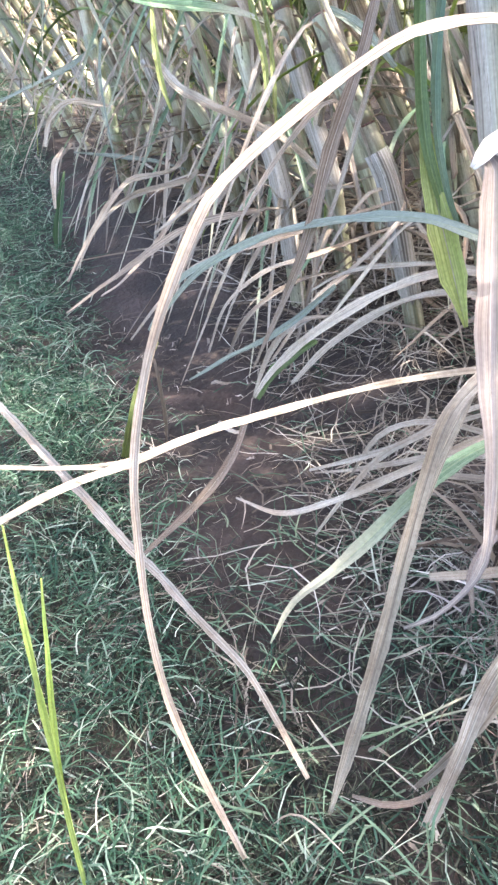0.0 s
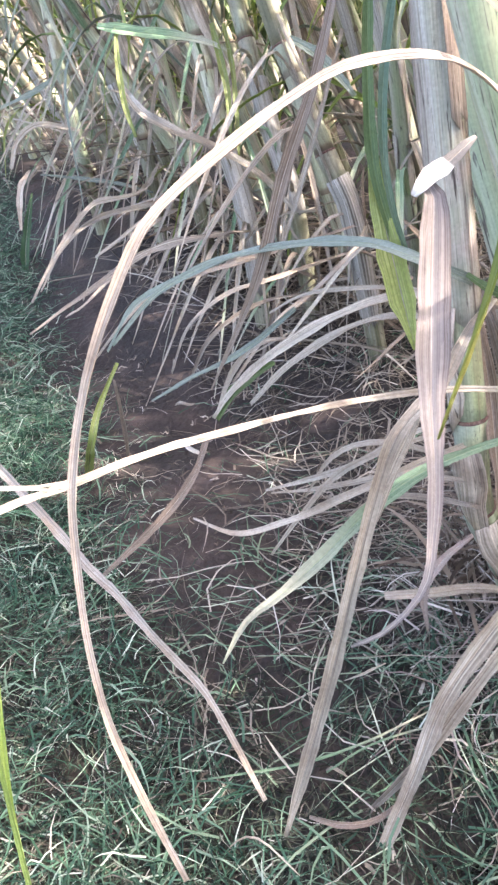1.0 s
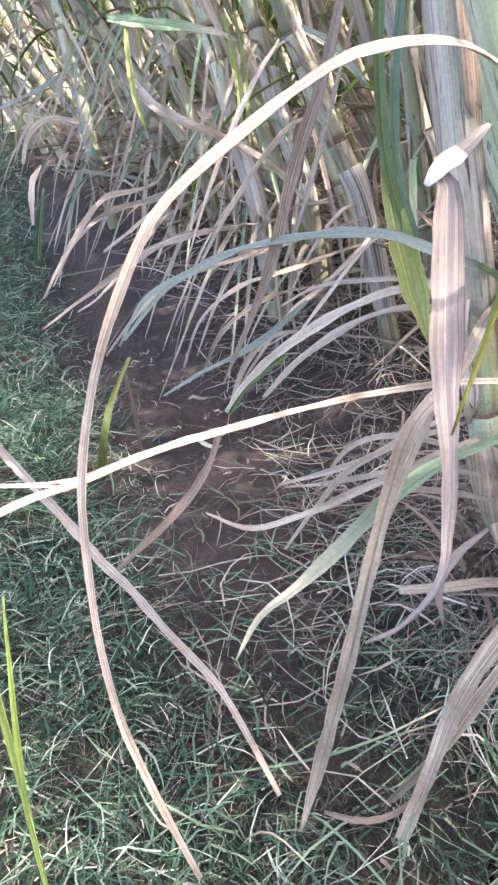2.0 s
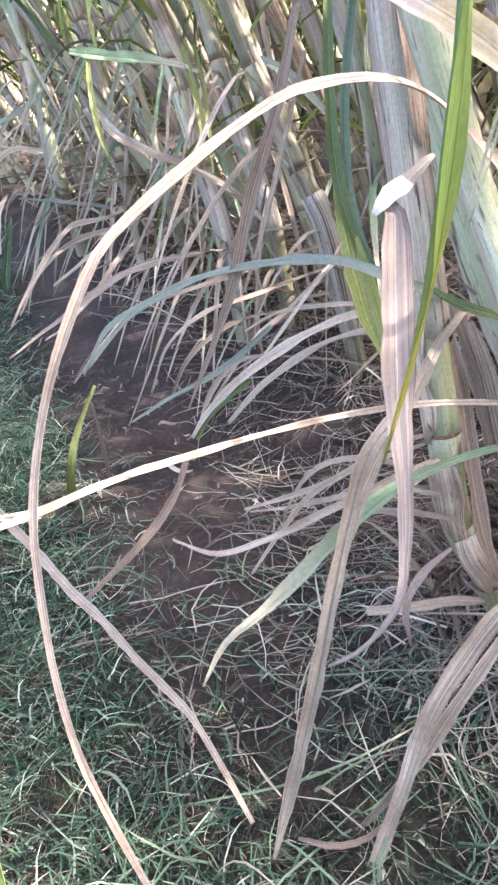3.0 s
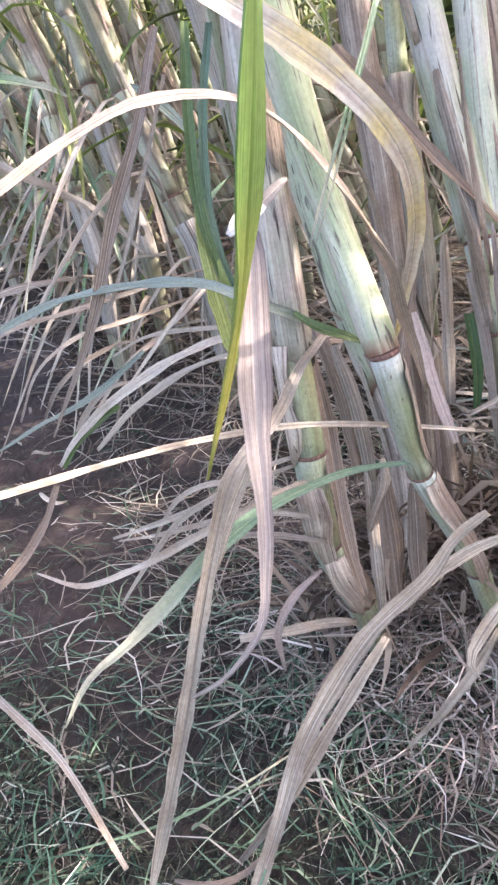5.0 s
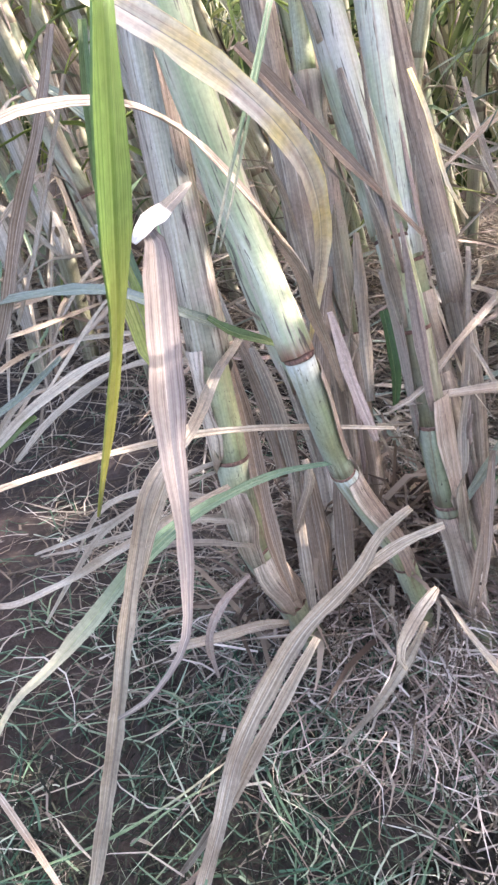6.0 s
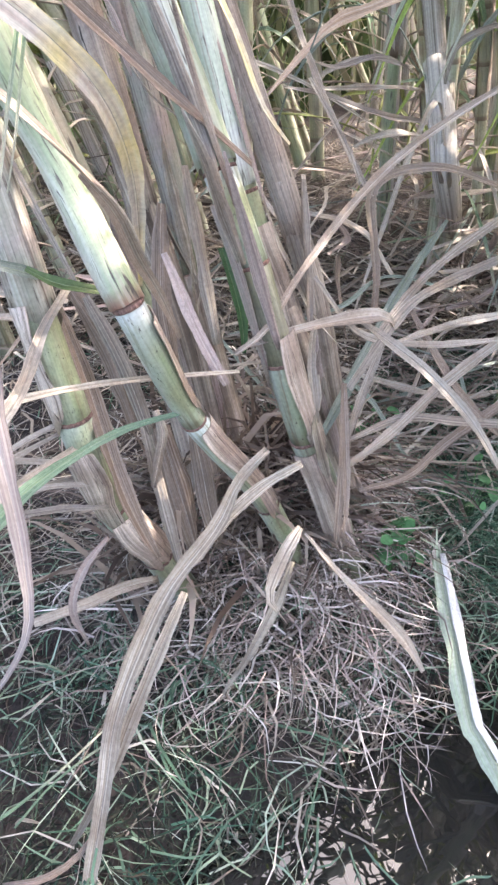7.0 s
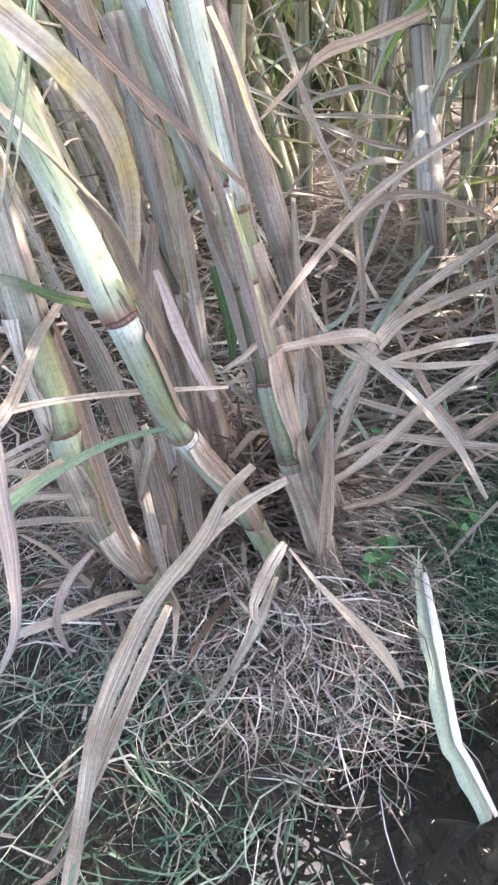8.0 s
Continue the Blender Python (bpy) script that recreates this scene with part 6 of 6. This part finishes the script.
ROOT = island("root_fibres", [(0.0, (0.11, 0.08, 0.07)), (0.55, (0.37, 0.30, 0.275)), (1.0, (0.70, 0.64, 0.59))], 0.7, 0.05)
blades("root_fibres", scatter(8500, 0.3, 1.0, 0.45, 0.98, lambda x, y: np.exp(-((x - 0.62) ** 2 + (y - 0.75) ** 2) / 0.015)) + np.array((0, 0, 0.015)), 0.075, (0.5, 0.5), 0.0030, ROOT, "pinkish brown root fibres at the foot of the stool", 0.7, 2.2, (0.60, 0.80))
blades("leaf_scraps", scatter(900, -0.4, 1.3, 0.3, 1.9, lambda x, y: 0.3 + 0.7 * bare(x, y)), 0.016, (0.1, 0.3), 0.006, STRAW, "pale scraps of dry leaf on the soil")
blades("floating_straw", scatter(430, 0.36, 1.1, 0.25, 0.60, lambda x, y: wet(x, y) * (1 - 0.6 * soft(x - 0.55, 0.03) * soft(0.52 - y, 0.02))) + np.array((0, 0, 0.03)), 0.050, (0.05, 0.15), 0.0030, GREYGRASS, "straw and grass floating on the puddle", 0.8, 4.0)


outer = np.concatenate([scatter(34000, -6.5, -1.75, -2.5, 9.0, lambda x, y: 0.4 + 0.6 * patchy(x, y)), scatter(14000, -1.9, 1.2, -2.5, 0.2, lambda x, y: (0.4 + 0.6 * patchy(x, y)) * soft(0.12 - y, 0.04))])
blades("outer_grass", outer, 0.12, (0.9, 0.4), 0.009, GRASS, "green grass of the verge farther off", 0.6, 1.5)
THICKET = island("thicket_blades", [(0.0, (0.03, 0.045, 0.02)), (0.4, (0.09, 0.14, 0.055)), (0.7, (0.17, 0.21, 0.10)), (1.0, (0.34, 0.32, 0.22))])
far = np.concatenate([scatter(5200, 1.0, 7.5, 2.9, 8.0, lambda x, y: soft(y - 2.0 - 0.45 * x, 0.1)), scatter(2600, -0.9, 1.4, 4.3, 8.0, lambda x, y: soft(y - 4.6 + 0.9 * x, 0.1)), scatter(2200, -6.0, -0.6, 5.2, 9.0, lambda x, y: soft(x - edge(y) + 0.15 + 3.0 * soft(y - 6.2, 0.2), 0.1))])
blades("far_thicket", far, 1.3, (1.3, 0.22), 0.035, THICKET, "dense green cane leaves at the far end of the field", 0.4, 0.3)


SHOOT = [(0.770, 0.665, 0.142), (0.736, 0.585, 0.100), (0.690, 0.487, 0.052), (0.694, 0.473, 0.040), (0.705, 0.423, -0.013)]


# ---- a broken cane shoot and a small weed beside the puddle ----
shoot = tagged(new("broken_shoot"), "broken pale green cane shoot with frayed white top", "cane shoot")
run = [np.array(p) for p in SHOOT]
part("outer_leaf", blade_mesh("outer_leaf", run, [14, 26, 30, 24, 20], "shoot", fold=-0.4, wave=0.05), shoot)
part("inner_leaf", blade_mesh("inner_leaf", [p + np.array((0.006, -0.003, 0.008)) for p in run], [8, 12, 10, 9, 6], "bleached", fold=-0.3, wave=0.05), shoot, "white papery inner leaf")
for k in range(6):
    o = run[0] + np.array((rng.uniform(-0.008, 0.008), 0, -0.01))
    part("fibre", blade_mesh("fibre", [o, o + np.array((rng.uniform(-0.012, 0.012), 0.004, 0.02)), o + np.array((rng.uniform(-0.03, 0.02), 0.01, 0.035 + 0.02 * rng.random()))], [4, 3, 1], "shoot" if k % 2 else "dry"), shoot)


def round_leaf(size):
    bm = bmesh.new()
    mid = bm.verts.new((0, 0, 0))
    rim = [bm.verts.new((size * math.cos(a) * (1 - 0.15 * abs(math.cos(a / 2))), size * 0.8 * math.sin(a), 0.18 * size * abs(math.sin(a)))) for a in np.linspace(0, 2 * math.pi, 14, endpoint=False)]
    low = [bm.verts.new(v.co - Vector((0, 0, 0.0006))) for v in rim]
    for i in range(14):
        bm.faces.new((mid, rim[i], rim[(i + 1) % 14]))
        bm.faces.new((rim[i], low[i], low[(i + 1) % 14], rim[(i + 1) % 14]))
    bm.faces.new(low[::-1])
    me = bpy.data.meshes.new("leaflet")
    bm.to_mesh(me)
    bm.free()
    me.uv_layers.new(name="UVMap")
    me.materials.append(MAT["weed"])
    return me


ROUND = [round_leaf(0.008), round_leaf(0.010), round_leaf(0.013)]


def weed(x, y, n, spread):
    z = float(height(x, y))
    base = tagged(new("weed"), "small green broad-leaved weed growing beside the stool", "weed")
    base.location = (x, y, z)
    for k in range(n):
        a, r, h = rng.uniform(0, 6.28), spread * math.sqrt(rng.random()), rng.uniform(0.05, 0.11)
        p = np.array((r * math.cos(a), r * math.sin(a), h))
        stem = part("stem", tube_mesh("stem", [np.array((0, 0, -0.005)), p * np.array((0.3, 0.3, 0.6)), p], [0.0009, 0.0008, 0.0006], "weed", sides=5, seg=0.02), base)
        ob = part("leaflet", ROUND[k % 3], base)
        ob.matrix_basis = Matrix.Translation(p) @ pose(0, 0, 0, rng.normal(25, 18), rng.normal(0, 18), rng.uniform(0, 360))


weed(0.722, 0.702, 18, 0.028)
weed(0.727, 0.712, 9, 0.045)
weed(0.971, 0.806, 14, 0.06)
weed(0.95, 1.05, 12, 0.05)


def clod(x, y, size):
    """A small lump of wet soil, knobbly and flattened."""
    bm = bmesh.new()
    bmesh.ops.create_icosphere(bm, subdivisions=3, radius=size)
    for v in bm.verts:
        v.co *= 1 + 0.12 * math.sin(900 * v.co.x + 3) * math.sin(700 * v.co.y) + 0.10 * math.sin(1100 * v.co.z + 1)
        v.co.z *= 0.75
    me = bpy.data.meshes.new("clod")
    bm.to_mesh(me)
    bm.free()
    me.shade_smooth()
    me.materials.append(SOIL)
    ob = tagged(new("clod", me), "small dark lump of wet soil on the grass", "clod")
    ob.location = (x, y, float(height(x, y)) + 0.5 * size)


clod(0.098, 0.701, 0.009)
